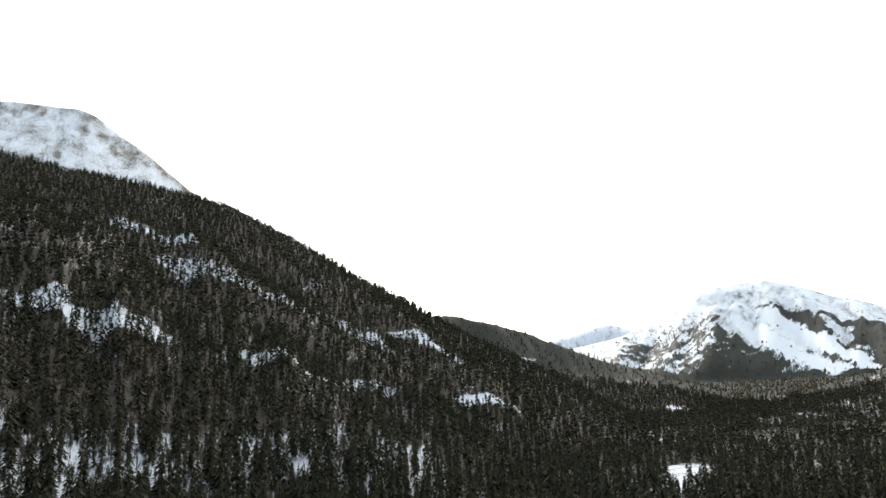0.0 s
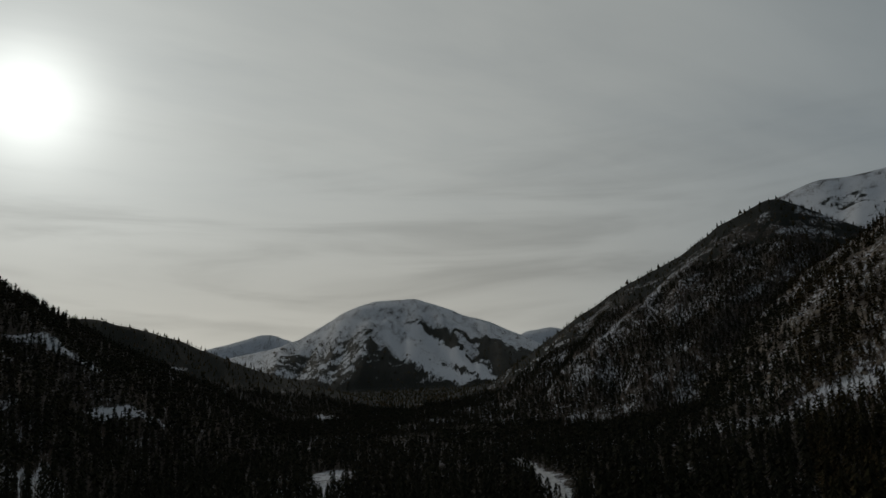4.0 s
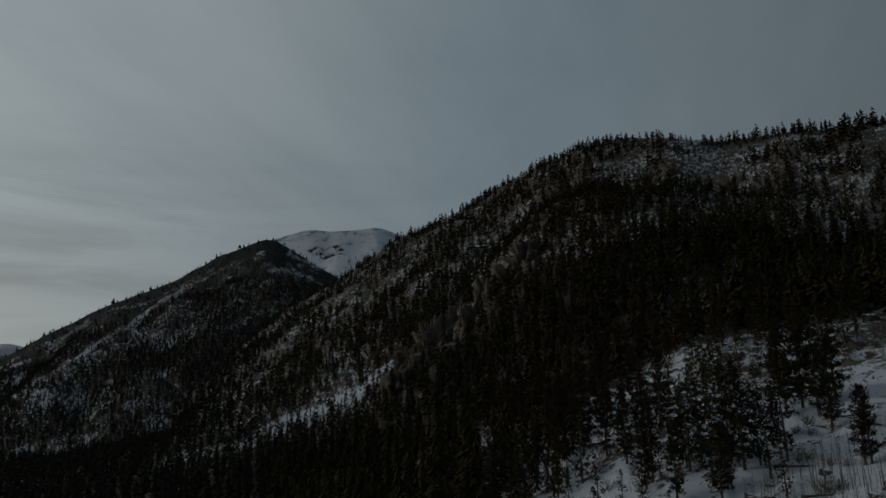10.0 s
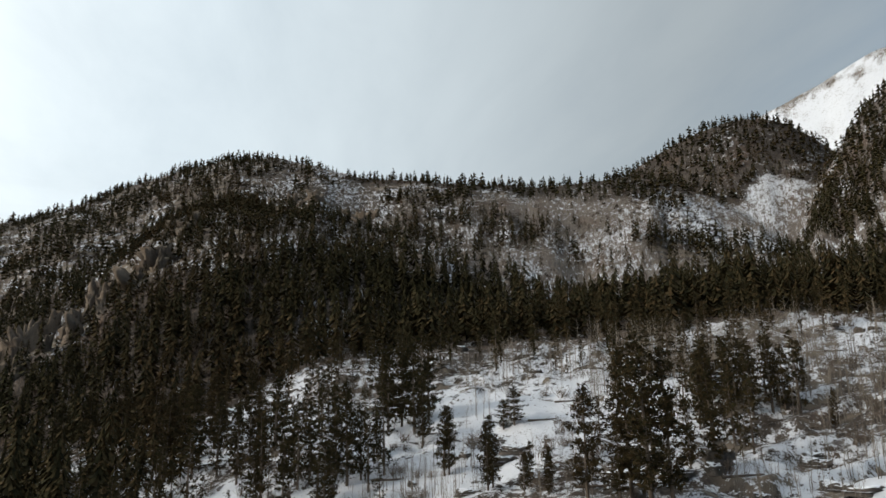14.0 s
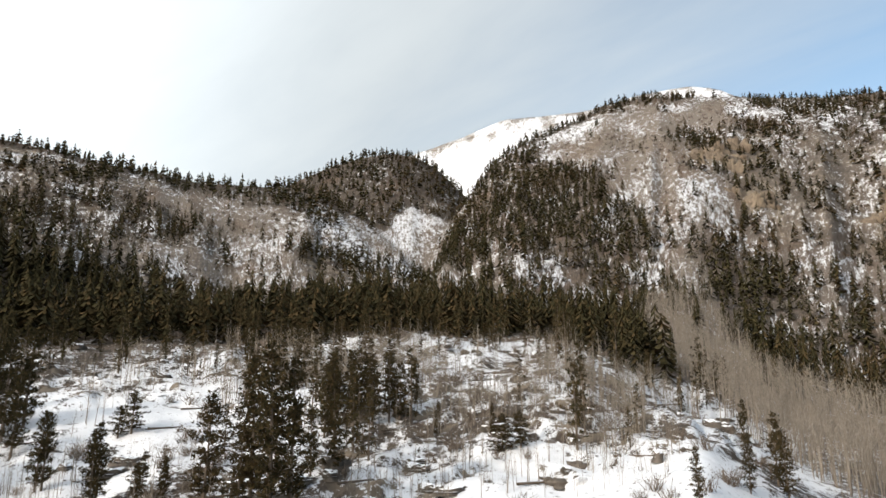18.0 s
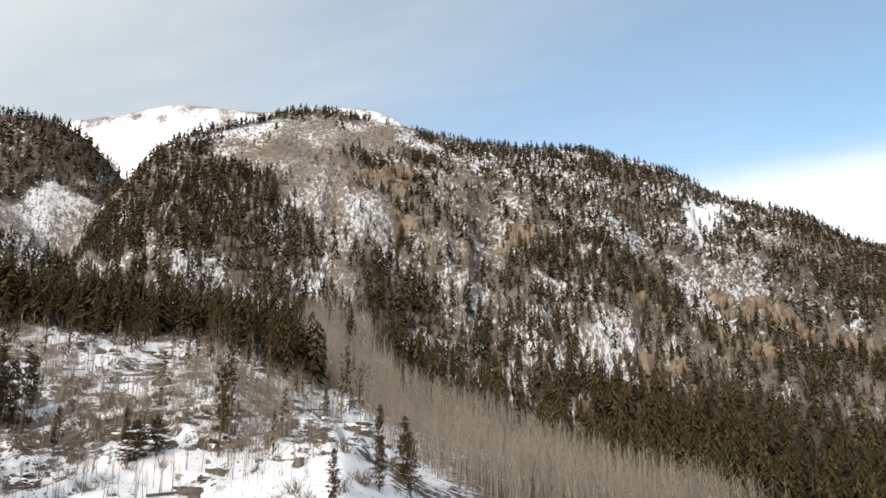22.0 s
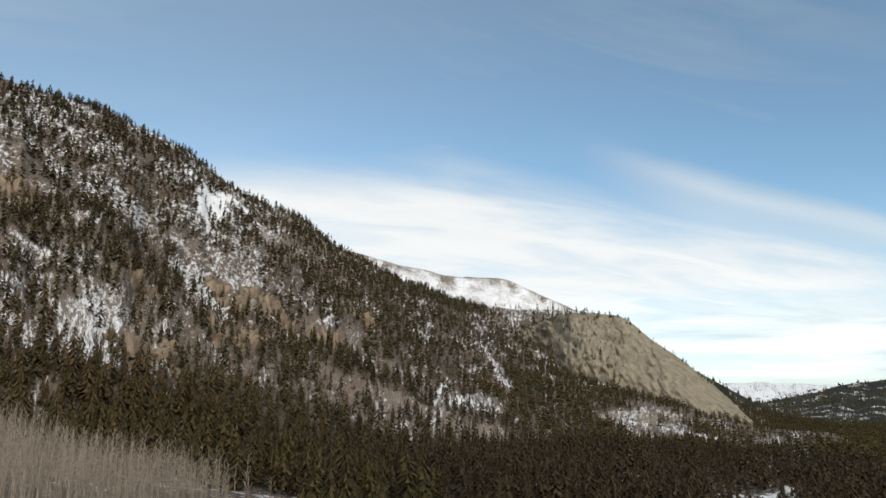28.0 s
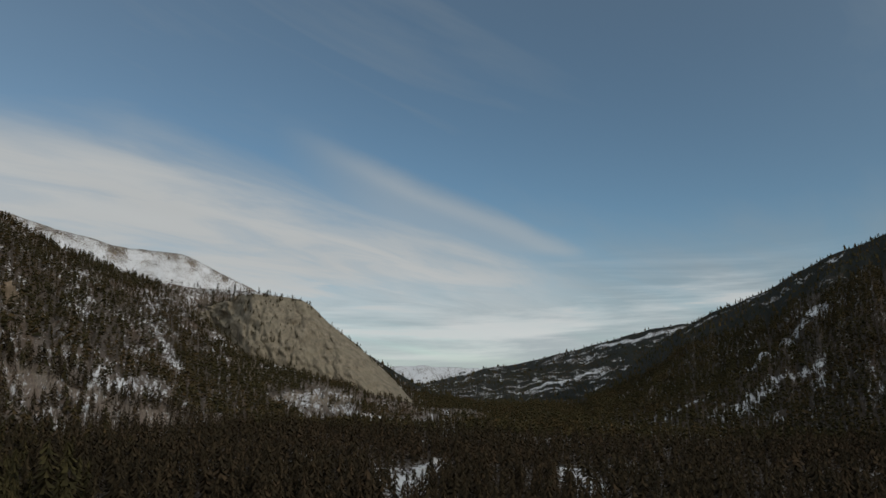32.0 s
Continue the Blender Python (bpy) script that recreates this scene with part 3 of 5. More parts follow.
patch(((23.1, 3383), (26.2, 2879), (29.4, 2680)), 42, 0.0, 0, 0.6, 0, 0)
patch(((25.3, 3554), (29.2, 2990), (31.6, 2690)), 38, 0.0, 0, 0.6, 0, 0)
# woods of the far peaks
area(((12.9, 3227), (16.3, 3560), (19.1, 3480), (21.2, 3375), (21.0, 2996), (18.7, 2690), (14.3, 2850)), 0.56, 0.6, 0.85, 0.1, 0)
area(((21.5, 3300), (22.8, 3069), (24.2, 2940), (27.3, 2620), (24, 2560), (20.1, 2660), (20.7, 2900)), 0.84, 0.5, 0.8, 0.1, 0)
area(((25.6, 3640), (27.8, 3530), (29.9, 3110), (31.2, 2740), (29.6, 2840), (26.9, 3330)), 0.95, 0.3, 0.8, 0.1, 0)
area(((29.0, 3500), (30.9, 3380), (33.2, 3500), (36.0, 3600), (35.0, 2700), (31.9, 2700), (30.6, 3100)), 0.92, 0.5, 0.8, 0.1, 0)
area(((11, 2900), (16, 2850), (20, 2720), (27, 2700), (33, 2800), (36, 2800), (36, 2450), (11, 2450)), 0.95, 0.3, 0.7, 0.1, 0)
area(((58.9, 3186), (60.6, 3250), (61.6, 2900), (60.3, 2740)), 0.42, 0.8, 0.9, 0.1, 0)
area(((13.5, 4000), (16.0, 3900), (18.5, 3650), (16.3, 3500), (12.9, 3300)), 0.2, 0.8, 0.75, 0.1, 0.5)
# the foot of the rocky side
area(((63, 450), (72, 390), (80, 290), (86, 250), (87.5, 225), (87, 200), (82, 200), (67.7, 255)), 0.95, 0.3, 0.12, 0.2, 0)
# the big mountain side
area(((154.5, 715), (162, 745), (168.2, 765), (175.1, 785), (180.2, 800), (184.2, 800), (181.2, 547), (175.4, 533), (171.4, 514), (166.0, 578), (160.4, 609)), 0.82, 0.5, 0.43, 0.4, 0)
area(((158.7, 593), (165.8, 592), (171.1, 486), (176.5, 511), (179.2, 470), (176.6, 421), (170.9, 418), (164.2, 498)), 0.74, 0.7, 0.16, 0.3, 0)
area(((153.8, 584), (158.7, 604), (167.0, 540), (171.4, 425), (169.6, 401), (158.3, 362), (153.8, 371)), 0.46, 1.5, 0.26, 0.5, 0.5)
area(((138.9, 548), (143.6, 622), (147.0, 636), (149.5, 560), (152.5, 500), (154.6, 440), (154.2, 362), (149.2, 350), (146.0, 372), (143.6, 420), (140.2, 508)), 0.05, 0.5, 0.24, 1.0, 0.05)
area(((143.6, 456), (148.2, 442), (153.9, 412), (153.5, 358), (148.7, 346), (146.2, 373)), 0.03, 0.3, 0.46, 0.95, 0)
area(((147.7, 650), (153.8, 674), (154.0, 596), (150.2, 584), (146.7, 593)), 0.10, 0.7, 0.08, 1.0, 0)
area(((130.4, 509), (133.4, 562), (138.6, 545), (139.9, 490), (143.7, 398), (145.9, 368), (145.7, 319), (137.0, 300), (130.6, 338)), 0.88, 0.5, 0.36, 0.5, 0)
area(((133.4, 314), (146.0, 320), (146.5, 293), (141.0, 265), (137.2, 270)), 0.50, 1.0, 0.44, 0.5, 0.1)
area(((153.0, 344), (156.4, 371), (158.7, 336), (158.1, 296), (153.4, 272), (152.5, 292)), 0.78, 0.6, 0.28, 0.5, 0)
area(((160.1, 335), (168.5, 350), (169.4, 291), (165.9, 258), (160.2, 270)), 0.66, 0.9, 0.34, 0.5, 0.1)
area(((158.3, 362), (168.7, 384), (168.5, 354), (158.7, 336)), 0.20, 0.8, 0.32, 0.8, 0.2)
area(((163.6, 634), (169.4, 567), (175.3, 560), (174.4, 514), (168.5, 532), (163.7, 595)), 0.40, 0.7, 0.58, 0.2, 0)
area(((178.4, 690), (182.2, 790), (181.9, 718), (179.0, 620)), 0.0, 0, 0.98, 0, 0)
area(((169.0, 310), (174.1, 363), (177.5, 346), (175.6, 315), (171.0, 282)), 0.12, 0.6, 0.42, 0.9, 0.1)
area(((162.3, 264), (166.2, 259), (166.8, 236), (162.9, 243)), 0.30, 0.8, 0.24, 0.4, 0.5)
area(((172.0, 262), (183.2, 316), (192.3, 308), (197.9, 330), (205, 330), (205, 200), (187.7, 190), (181.3, 205), (170.4, 215)), 0.97, 0.1, 0.20, 0.3, 0)
area(((183.2, 548), (189.9, 720), (198, 850), (205, 960), (209.1, 758), (201.2, 513), (190.3, 501), (185.6, 472)), 0.76, 0.8, 0.28, 0.3, 0.3)
area(((189, 760), (195, 880), (203, 1020), (203, 930), (196, 800), (189.9, 690)), 0.93, 0.2, 0.30, 0.3, 0)
area(((185.1, 385), (190.6, 377), (196.8, 405), (203.0, 433), (208.3, 466), (208.2, 410), (202.5, 395), (195.9, 365), (190.1, 341)), 0.03, 0.2, 0.10, 1.0, 0)
area(((202.2, 700), (203.6, 700), (205.4, 627), (204.2, 590)), 0.06, 0.3, 0.66, 0.2, 0.1)
area(((205, 720), (209.3, 753), (217.9, 796), (222.9, 521), (225.4, 405), (212, 260), (204.6, 372)), 0.93, 0.3, 0.28, 0.3, 0)
area(((211.9, 693), (215.4, 850), (218.7, 817), (220.4, 585), (214.8, 554)), 0.14, 0.6, 0.52, 0.4, 0.6)
for b, d, wide in ((165.3, 436, 2.0), (183.0, 452, 2.0), (188.6, 457, 1.5), (175.6, 305, 1.8), (153.2, 470, 1.5), (156.0, 412, 1.4), (181.6, 375, 1.6), (68.6, 308, 2.4), (71.5, 318, 2.2), (75.5, 335, 2.0)):
    area(((b - wide, d + 8), (b - 0.4 * wide, d + 30), (b + wide, d + 14), (b + 0.8 * wide, d - 18), (b - 0.7 * wide, d - 14)), 0.24 if b > 90 else 0.06, 1.0 if b > 90 else 0.3, 0.14, 0.5, 0.72)
# the draw, the saddle and the rocky side
area(((129.8, 560), (128.2, 540), (124.5, 512), (121.1, 475), (123.5, 404), (126.4, 415), (129.3, 450), (130.3, 520), (131.9, 555)), 0.0, 0.3, 0.42, 0.95, 0)
area(((106.9, 477), (109.7, 483), (116.6, 450), (118.6, 393), (116.7, 339), (109.9, 389)), 0.08, 0.6, 0.34, 0.95, 0)
area(((84.0, 595), (95.8, 547), (105.9, 468), (111.8, 360), (100.8, 263), (90.5, 250), (84.8, 300)), 0.36, 1.4, 0.30, 0.15, 0.5)
area(((95.8, 566), (105.8, 530), (115.6, 517), (122.6, 532), (114.7, 470), (106.8, 500)), 0.92, 0.2, 0.30, 0.3, 0)
area(((116.6, 650), (121.1, 660), (127, 660), (128.8, 600), (128.2, 563), (124.5, 523), (117.6, 490)), 0.97, 0.2, 0.30, 0.3, 0)
# Crags that stand out of the slopes: bearing, distance, width, height.
CRAGS = ((154.0, 492, 34, 14), (153.0, 465, 30, 13), (165.5, 435, 38, 18), (165.0, 448, 30, 16), (156.0, 415, 30, 12), (182.8, 462, 46, 20), (183.4, 446, 40, 17), (188.7, 452, 40, 14), (175.6, 305, 28, 10), (181.8, 378, 34, 12),
         (67.2, 300, 26, 15), (69.0, 308, 30, 19), (70.8, 318, 32, 20), (75.3, 335, 30, 17), (78.5, 372, 26, 13), (82, 455, 34, 13), (87.5, 500, 36, 12), (93, 470, 30, 9), (191.5, 560, 30, 10), (175, 400, 24, 8))


def strip(b, d, line, wide):
    """How far inside a patch along a line a spot lies, with a ragged edge, from 0 to 1."""
    x, y = np.sin(np.radians(b)) * d, np.cos(np.radians(b)) * d
    near = np.full(x.shape, 1e9)
    pts = [(math.sin(radians(p)) * q, math.cos(radians(p)) * q) for p, q in line]
    for (x0, y0), (x1, y1) in zip(pts, pts[1:]):
        l2 = (x1 - x0) ** 2 + (y1 - y0) ** 2
        t = np.clip(((x - x0) * (x1 - x0) + (y - y0) * (y1 - y0)) / l2, 0, 1)
        near = np.minimum(near, np.hypot(x - x0 - t * (x1 - x0), y - y0 - t * (y1 - y0)))
    close = near < wide * 2.2
    out = np.zeros(x.shape)
    lo, hi = (0.2, 1.5) if line[0][1] > 2000 else (0.6, 1.2)
    out[close] = 1 - step(near[close] + wide * 0.9 * fbm(x[close] / (wide * 0.7), y[close] / (wide * 0.7), 3, 151), wide * lo, wide * hi)
    return out


def within(b, d, corners, soft=6.0):
    """How far inside a field of the slopes a spot lies, with a ragged edge, from 0 to 1."""
    b, d = np.asarray(b, float), np.asarray(d, float)
    mid = sum(c[1] for c in corners) / len(corners)
    k = mid / 57.3
    px, py = [c[0] * k for c in corners], [c[1] * 0.5 for c in corners]
    x, y = b * k, d * 0.5
    m = 25 * max(1.0, k / 9)
    close = (x > min(px) - m) & (x < max(px) + m) & (y > min(py) - m) & (y < max(py) + m)
    out = np.zeros(b.shape)
    x, y = x[close], y[close]
    near, odd = np.full(x.shape, 1e9), np.zeros(x.shape, bool)
    for (x0, y0), (x1, y1) in zip(zip(px, py), zip(px[1:] + px[:1], py[1:] + py[:1])):
        t = np.clip(((x - x0) * (x1 - x0) + (y - y0) * (y1 - y0)) / ((x1 - x0) ** 2 + (y1 - y0) ** 2), 0, 1)
        near = np.minimum(near, np.hypot(x - x0 - t * (x1 - x0), y - y0 - t * (y1 - y0)))
        if y0 != y1:
            odd ^= ((y0 > y) != (y1 > y)) & (x < (x1 - x0) * (y - y0) / (y1 - y0) + x0)
    far_in = np.where(odd, near, -near) + 16 * k / 9 * fbm(x / (16 * k / 9), y / (16 * k / 9), 4, 153)
    out[close] = step(far_in, -soft * k / 9, soft * k / 9)
    return out


def aspen_band(b, d):
    """The strip of bare aspens in the draw between the knoll and the big mountain."""
    near = np.interp(b, (146, 149, 152, 155, 158, 161, 166, 176, 184), (235, 170, 150, 135, 118, 105, 105, 120, 150))
    far = np.interp(b, (146, 147.4, 149, 151, 152.4, 155, 160.8, 168.6, 174.8, 179, 184), (262, 275, 318, 318, 250, 226, 211, 187, 168, 160, 152))
    return step(d, near - 8, near + 8) * (1 - step(d, far - 8, far + 8)) * step(b, 145.5, 147.5) * (1 - step(b, 182, 186)) * (1 - 0.6 * step(d, 250, 295))


def terrace(b, d):
    """The dense bench of conifers behind the knoll."""
    near = np.interp(b, (80, 100, 111, 126, 133, 141, 146, 149), (215, 200, 172, 175, 182, 180, 165, 160))
    far = np.interp(b, (80, 100, 111, 126, 133, 141, 146, 149), (280, 262, 262, 258, 250, 232, 205, 180))
    x, y = np.sin(np.radians(b)) * d, np.cos(np.radians(b)) * d
    near = near + 34 * fbm(x / 16, y / 16, 3, 157)
    return step(d, near - 6, near + 6) * (1 - step(d, far - 10, far + 10)) * step(b, 76, 84) * (1 - step(b, 147.5, 149.5))


def runnels(b, d):
    """Narrow runs down the slopes where snow lies between the trees."""
    return fbm(b / 1.7, d / 95, 3, 191)


def cover(b, d, z, which, up):
    """Snow, rock and dead grass, from 0 to 1."""
    b = (np.asarray(b, float) + 60) % 360 - 60
    x, y = np.sin(np.radians(b)) * d, np.cos(np.radians(b)) * d
    n = fbm(x / 60, y / 60, 4, 81)
    snow = np.full(z.shape, 0.24) + 0.25 * n
    rock, grass = np.zeros(z.shape), np.full(z.shape, 0.35)
    for name, s, r, g in (("left_slope", 0.26, 0, 0.2), ("left_hill", 0.2, 0, 0.2), ("left_peak", 0.66, 0.6, 0.1), ("valley_peak", 0.80, 0.15, 0.1), ("valley_peak_far", 0.9, 0.4, 0.2),
                          ("near_spur", 0.33, 0.35, 0.1), ("snow_dome", 0.95, 0.2, 0.2), ("rocky_side", 0.26, 0.4, 0.2), ("round_hill", 0.36, 0.1, 0.2), ("snow_back", 0.95, 0.6, 0.6),
                          ("big_side", 0.38, 0.25, 0.7), ("far_crest", 0.75, 0.6, 0.6), ("cliff_back", 0.5, 0.3, 0.5), ("far_range", 0.85, 0.3, 0.3), ("right_far", 0.42, 0.2, 0.2), ("right_slope", 0.26, 0.4, 0.1)):
        m = side(which, name)
        snow, rock, grass = np.where(m, s + 0.3 * n, snow), np.where(m, r, rock), np.where(m, g, grass)
    snow = snow - 0.04 * side(which, "big_side") * step(b, 150, 160) - 0.12 * side(which, "big_side") * step(b, 172, 192)
    snow = snow + 0.04 * side(which, "rocky_side") * step(b, 84, 97)
    snow = snow + 0.25 * side(which, "big_side") * step(b, 146, 160) * np.clip(runnels(b, d) - 0.04, 0, 1)
    knoll = inside(b, d, 72, 160, 40, 172, 5, 8) * (which < 0)
    ph = z / 8.0 + 2.2 * fbm(x / 45, y / 45, 3, 163) + 0.5 * fbm(x / 9, y / 9, 2, 165)
    fr = ph - np.floor(ph)
    strata = side(which, "rocky_side") * (step(fr, 0.1, 0.3) * (1 - step(fr, 0.55, 0.75)))
    snow = snow + side(which, "rocky_side") * 0.10 - strata * (0.16 + 0.6 * fbm(x / 14, y / 14, 3, 167))
    rock = np.maximum(rock, strata * 0.9)
    _, riser = ledge(b, d, x, y, base_height(b, d))
    snow = np.where(which < 0, snow + knoll * (0.42 - riser * (0.32 + 0.9 * fbm(x / 5, y / 5, 3, 85)) + 0.62 * fbm(x / 13, y / 13, 4, 83)), snow)
    rock = np.where(which < 0, knoll * riser, rock)
    open_snow = inside(b, d, 118, 154, 50, 92, 5, 7) + inside(b, d, 92, 112, 84, 132, 4, 9)
    snow = np.where(which < 0, snow + 0.36 * np.clip(open_snow, 0, 1), snow)
    fringe = fbm(b / 0.45, d / 120, 3, 87, 0.65)
    high = 0.85 * step(up + 0.16 * fbm(b / 0.9, d / 90, 4, 89, 0.8), 0.89, 0.99) * side(which, "snow_back") + 0.75 * step(up + 0.14 * fringe, 0.90, 1.0) * side(which, "far_crest") + 0.4 * step(up + 0.45 * fringe, 0.84, 1.0) * side(which, "left_peak") + 0.6 * step(up + 0.3 * fringe, 0.9, 1.05) * side(which, "snow_dome")
    snow = snow - high * 0.62
    for corners, trees, wave, white, straw, stone in AREAS:
        m = within(b, d, corners)
        snow, grass, rock = snow + m * (white + 0.22 * n - snow), grass + m * (straw - grass), rock + m * (stone - rock)
    for line, wide, times, least, more, straw, stone in PATCHES:
        m = strip(b, d, line, wide)
        snow, grass, rock = snow + m * more, grass + m * (straw - grass), rock + m * (stone - rock)
    a = aspen_band(b, d)
    snow, grass = snow - 0.22 * a * step(b, 148, 156), np.maximum(grass, 0.9 * a)
    return np.clip(snow, 0, 1.2), np.clip(rock, 0, 1), np.clip(grass, 0, 1)


def mesh_of(name, verts, faces, mat, attributes=()):
    """A mesh from arrays: vertices (n, 3) and faces (m, 3 or 4)."""
    me = bpy.data.meshes.new(name)
    faces = np.asarray(faces, np.int32)
    k = faces.shape[1]
    me.vertices.add(len(verts)), me.loops.add(faces.size), me.polygons.add(len(faces))
    me.vertices.foreach_set("co", np.asarray(verts, np.float32).ravel())
    me.loops.foreach_set("vertex_index", faces.ravel())
    me.polygons.foreach_set("loop_start", np.arange(0, faces.size, k, dtype=np.int32))
    me.update(calc_edges=True)
    for key, v in attributes:
        v = np.asarray(v, np.float32)
        if v.ndim == 2:
            me.attributes.new(key, "FLOAT_VECTOR", "POINT").data.foreach_set("vector", v.ravel())
        else:
            me.attributes.new(key, "FLOAT", "POINT").data.foreach_set("value", v)
    me.materials.append(mat)
    return me


def build_ground():
    bs = np.concatenate([np.concatenate([np.arange(-40, 66, 0.42), np.arange(66, 196, 0.29), np.arange(196, 262, 0.42)]), np.arange(262, 320, 2.0)])
    ds = np.concatenate([[0.0, 8, 18], np.geomspace(26, 200, 92)[:-1], np.geomspace(200, 900, 200)[:-1], np.geomspace(900, 4900, 130)])
    bb, dd = np.meshgrid(bs, ds, indexing="ij")
    z, which, up = land(bb, dd)
    v = place(bb, dd, z).reshape(-1, 3)
    nb, nd = len(bs), len(ds)
    i, j = np.meshgrid(np.arange(nb), np.arange(nd - 1), indexing="ij")
    ring = (i + 1) % nb
    f = np.stack([i * nd + j, i * nd + j + 1, ring * nd + j + 1, ring * nd + j], -1).reshape(-1, 4)
    thick = conifer_density(bb, dd, z, which, up)
    woods = thick * step(dd, 900, 1500)
    snow, rock, grass = cover(bb, dd, z, which, up)
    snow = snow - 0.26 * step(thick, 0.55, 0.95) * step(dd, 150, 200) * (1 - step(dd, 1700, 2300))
    # snow and brush run down the steep sides: there the cover is laid by breadth and height
    run = v.copy()
    for k, name in enumerate(NAMES):
        m = (which == k).ravel()
        mid = 0.5 * (np.mean([p[2] for p in RIDGES[name].crest]) + np.mean([p[1] for p in RIDGES[name].foot]))
        run[m] = np.stack([np.radians(bb.ravel()[m]) * mid, z.ravel()[m] * 0.62, np.full(m.sum(), k * 37.0)], -1)
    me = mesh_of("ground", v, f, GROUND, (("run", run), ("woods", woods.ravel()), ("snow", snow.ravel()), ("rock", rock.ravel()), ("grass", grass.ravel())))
    me.polygons.foreach_set("use_smooth", np.ones(len(f), bool))
    return tagged(new("ground", me), "mountain valley land with patchy snow, brush and rock", "ground", kind="structure")


# ---- forests ----


def cone_tree(tiers, sides, seed, droop=0.0, trunk=0.0):
    """A conifer of ragged cones, one unit high and about one unit in radius: vertices and triangles."""
    rng = np.random.default_rng(seed)
    v, f = [], []
    for k in range(tiers):
        lo = 0.10 + 0.78 * k / tiers
        hi = min(1.0, lo + 1.25 / tiers + 0.12)
        r = min(1.0, 1.12 * (1 - lo) ** 0.75) * rng.uniform(0.72, 1.12)
        hi = 1.0 if k == tiers - 1 else hi
        base = len(v)
        v.append((0, 0, hi))
        for s in range(sides):
            a = 2 * math.pi * (s + 0.5 * (k % 2)) / sides + rng.normal() * 0.15
            q = r * ((1.0 if s % 2 else 0.58) + rng.normal() * 0.16)
            v.append((q * math.cos(a), q * math.sin(a), lo - droop * q + rng.normal() * 0.02))
        f += [(base, base + 1 + s, base + 1 + (s + 1) % sides) for s in range(sides)]
    if trunk:
        base = len(v)
        for s in range(3):
            a = 2 * math.pi * s / 3
            v += [(trunk * math.cos(a), trunk * math.sin(a), -0.03), (trunk * math.cos(a), trunk * math.sin(a), 0.25)]
        f += [t for s in range(3) for t in ((base + 2 * s, base + 2 * ((s + 1) % 3), base + 2 * s + 1), (base + 2 * s + 1, base + 2 * ((s + 1) % 3), base + 2 * ((s + 1) % 3) + 1))]
    return np.array(v), np.array(f)


def tuft_tree(count, seed, trunk=0.0):
    """A ragged conifer of single drooping sprays, one unit high and about one unit in radius: vertices and triangles."""
    rng = np.random.default_rng(seed)
    v, f = [], []
    fat = rng.uniform(0.42, 0.8)
    for k in range(count):
        z = 0.07 + 0.93 * (k + rng.uniform(-0.8, 0.8)) / count
        z = min(max(z, 0.06), 0.985)
        r = min(1.0, 1.25 * (1 - z) ** fat + 0.03) * rng.uniform(0.6, 1.15)
        a, spread_a = k * 2.4 + rng.normal() * 0.4, min(1.1, 0.16 + 7.0 / count) * rng.uniform(0.8, 1.3)
        drop = 0.05 + 0.05 * rng.random() + 0.9 / count
        base = len(v)
        v.append((0.12 * r * math.cos(a + 3.1), 0.12 * r * math.sin(a + 3.1), min(1.0, z + drop)))
        v.append((r * math.cos(a - spread_a), r * math.sin(a - spread_a), z - 0.03 * rng.random()))
        v.append((r * math.cos(a + spread_a), r * math.sin(a + spread_a), z - 0.03 * rng.random()))
        f.append((base, base + 1, base + 2))
    if trunk:
        base = len(v)
        for s in range(3):
            a = 2 * math.pi * s / 3
            v += [(trunk * math.cos(a), trunk * math.sin(a), -0.03), (trunk * math.cos(a), trunk * math.sin(a), 0.3)]
        f += [t for s in range(3) for t in ((base + 2 * s, base + 2 * ((s + 1) % 3), base + 2 * s + 1), (base + 2 * s + 1, base + 2 * ((s + 1) % 3), base + 2 * ((s + 1) % 3) + 1))]
    return np.array(v), np.array(f)


def planted(shapes, spots, heights, widths, rng):
    """Joins copies of a few shapes, stood at the spots, into one set of vertices and triangles."""
    vs, fs, count = [], [], 0
    pick = rng.integers(0, len(shapes), len(spots))
    for k, (v, f) in enumerate(shapes):
        at, h, w = spots[pick == k], heights[pick == k], widths[pick == k]
        if not len(at):
            continue
        a = rng.random(len(at)) * 2 * math.pi
        lean = rng.normal(0, 0.025, (len(at), 2))
        c, s = np.cos(a)[:, None], np.sin(a)[:, None]
        x = (v[None, :, 0] * c - v[None, :, 1] * s) * w[:, None] + lean[:, :1] * v[None, :, 2] * h[:, None]
        y = (v[None, :, 0] * s + v[None, :, 1] * c) * w[:, None] + lean[:, 1:] * v[None, :, 2] * h[:, None]
        z = v[None, :, 2] * h[:, None]
        pts = np.stack([x, y, z], -1) + at[:, None, :]
        vs.append(pts.reshape(-1, 3))
        fs.append((f[None] + (count + np.arange(len(at)) * len(v))[:, None, None]).reshape(-1, 3))
        count += len(at) * len(v)
    return np.concatenate(vs), np.concatenate(fs)


def scatter(lo, hi, gap, rng):
    """Jittered spots on the plan between two distances."""
    g = np.arange(-hi, hi, gap)
    x, y = np.meshgrid(g, g)
    x, y = x.ravel() + rng.uniform(-0.5, 0.5, x.size) * gap * 1.1, y.ravel() + rng.uniform(-0.5, 0.5, x.size) * gap * 1.1
    d, b = np.hypot(x, y), (np.degrees(np.arctan2(x, y)) + 60) % 360 - 60
    keep = (d >= lo) & (d < hi) & (b > -38) & (b < 260)
    return b[keep], d[keep]


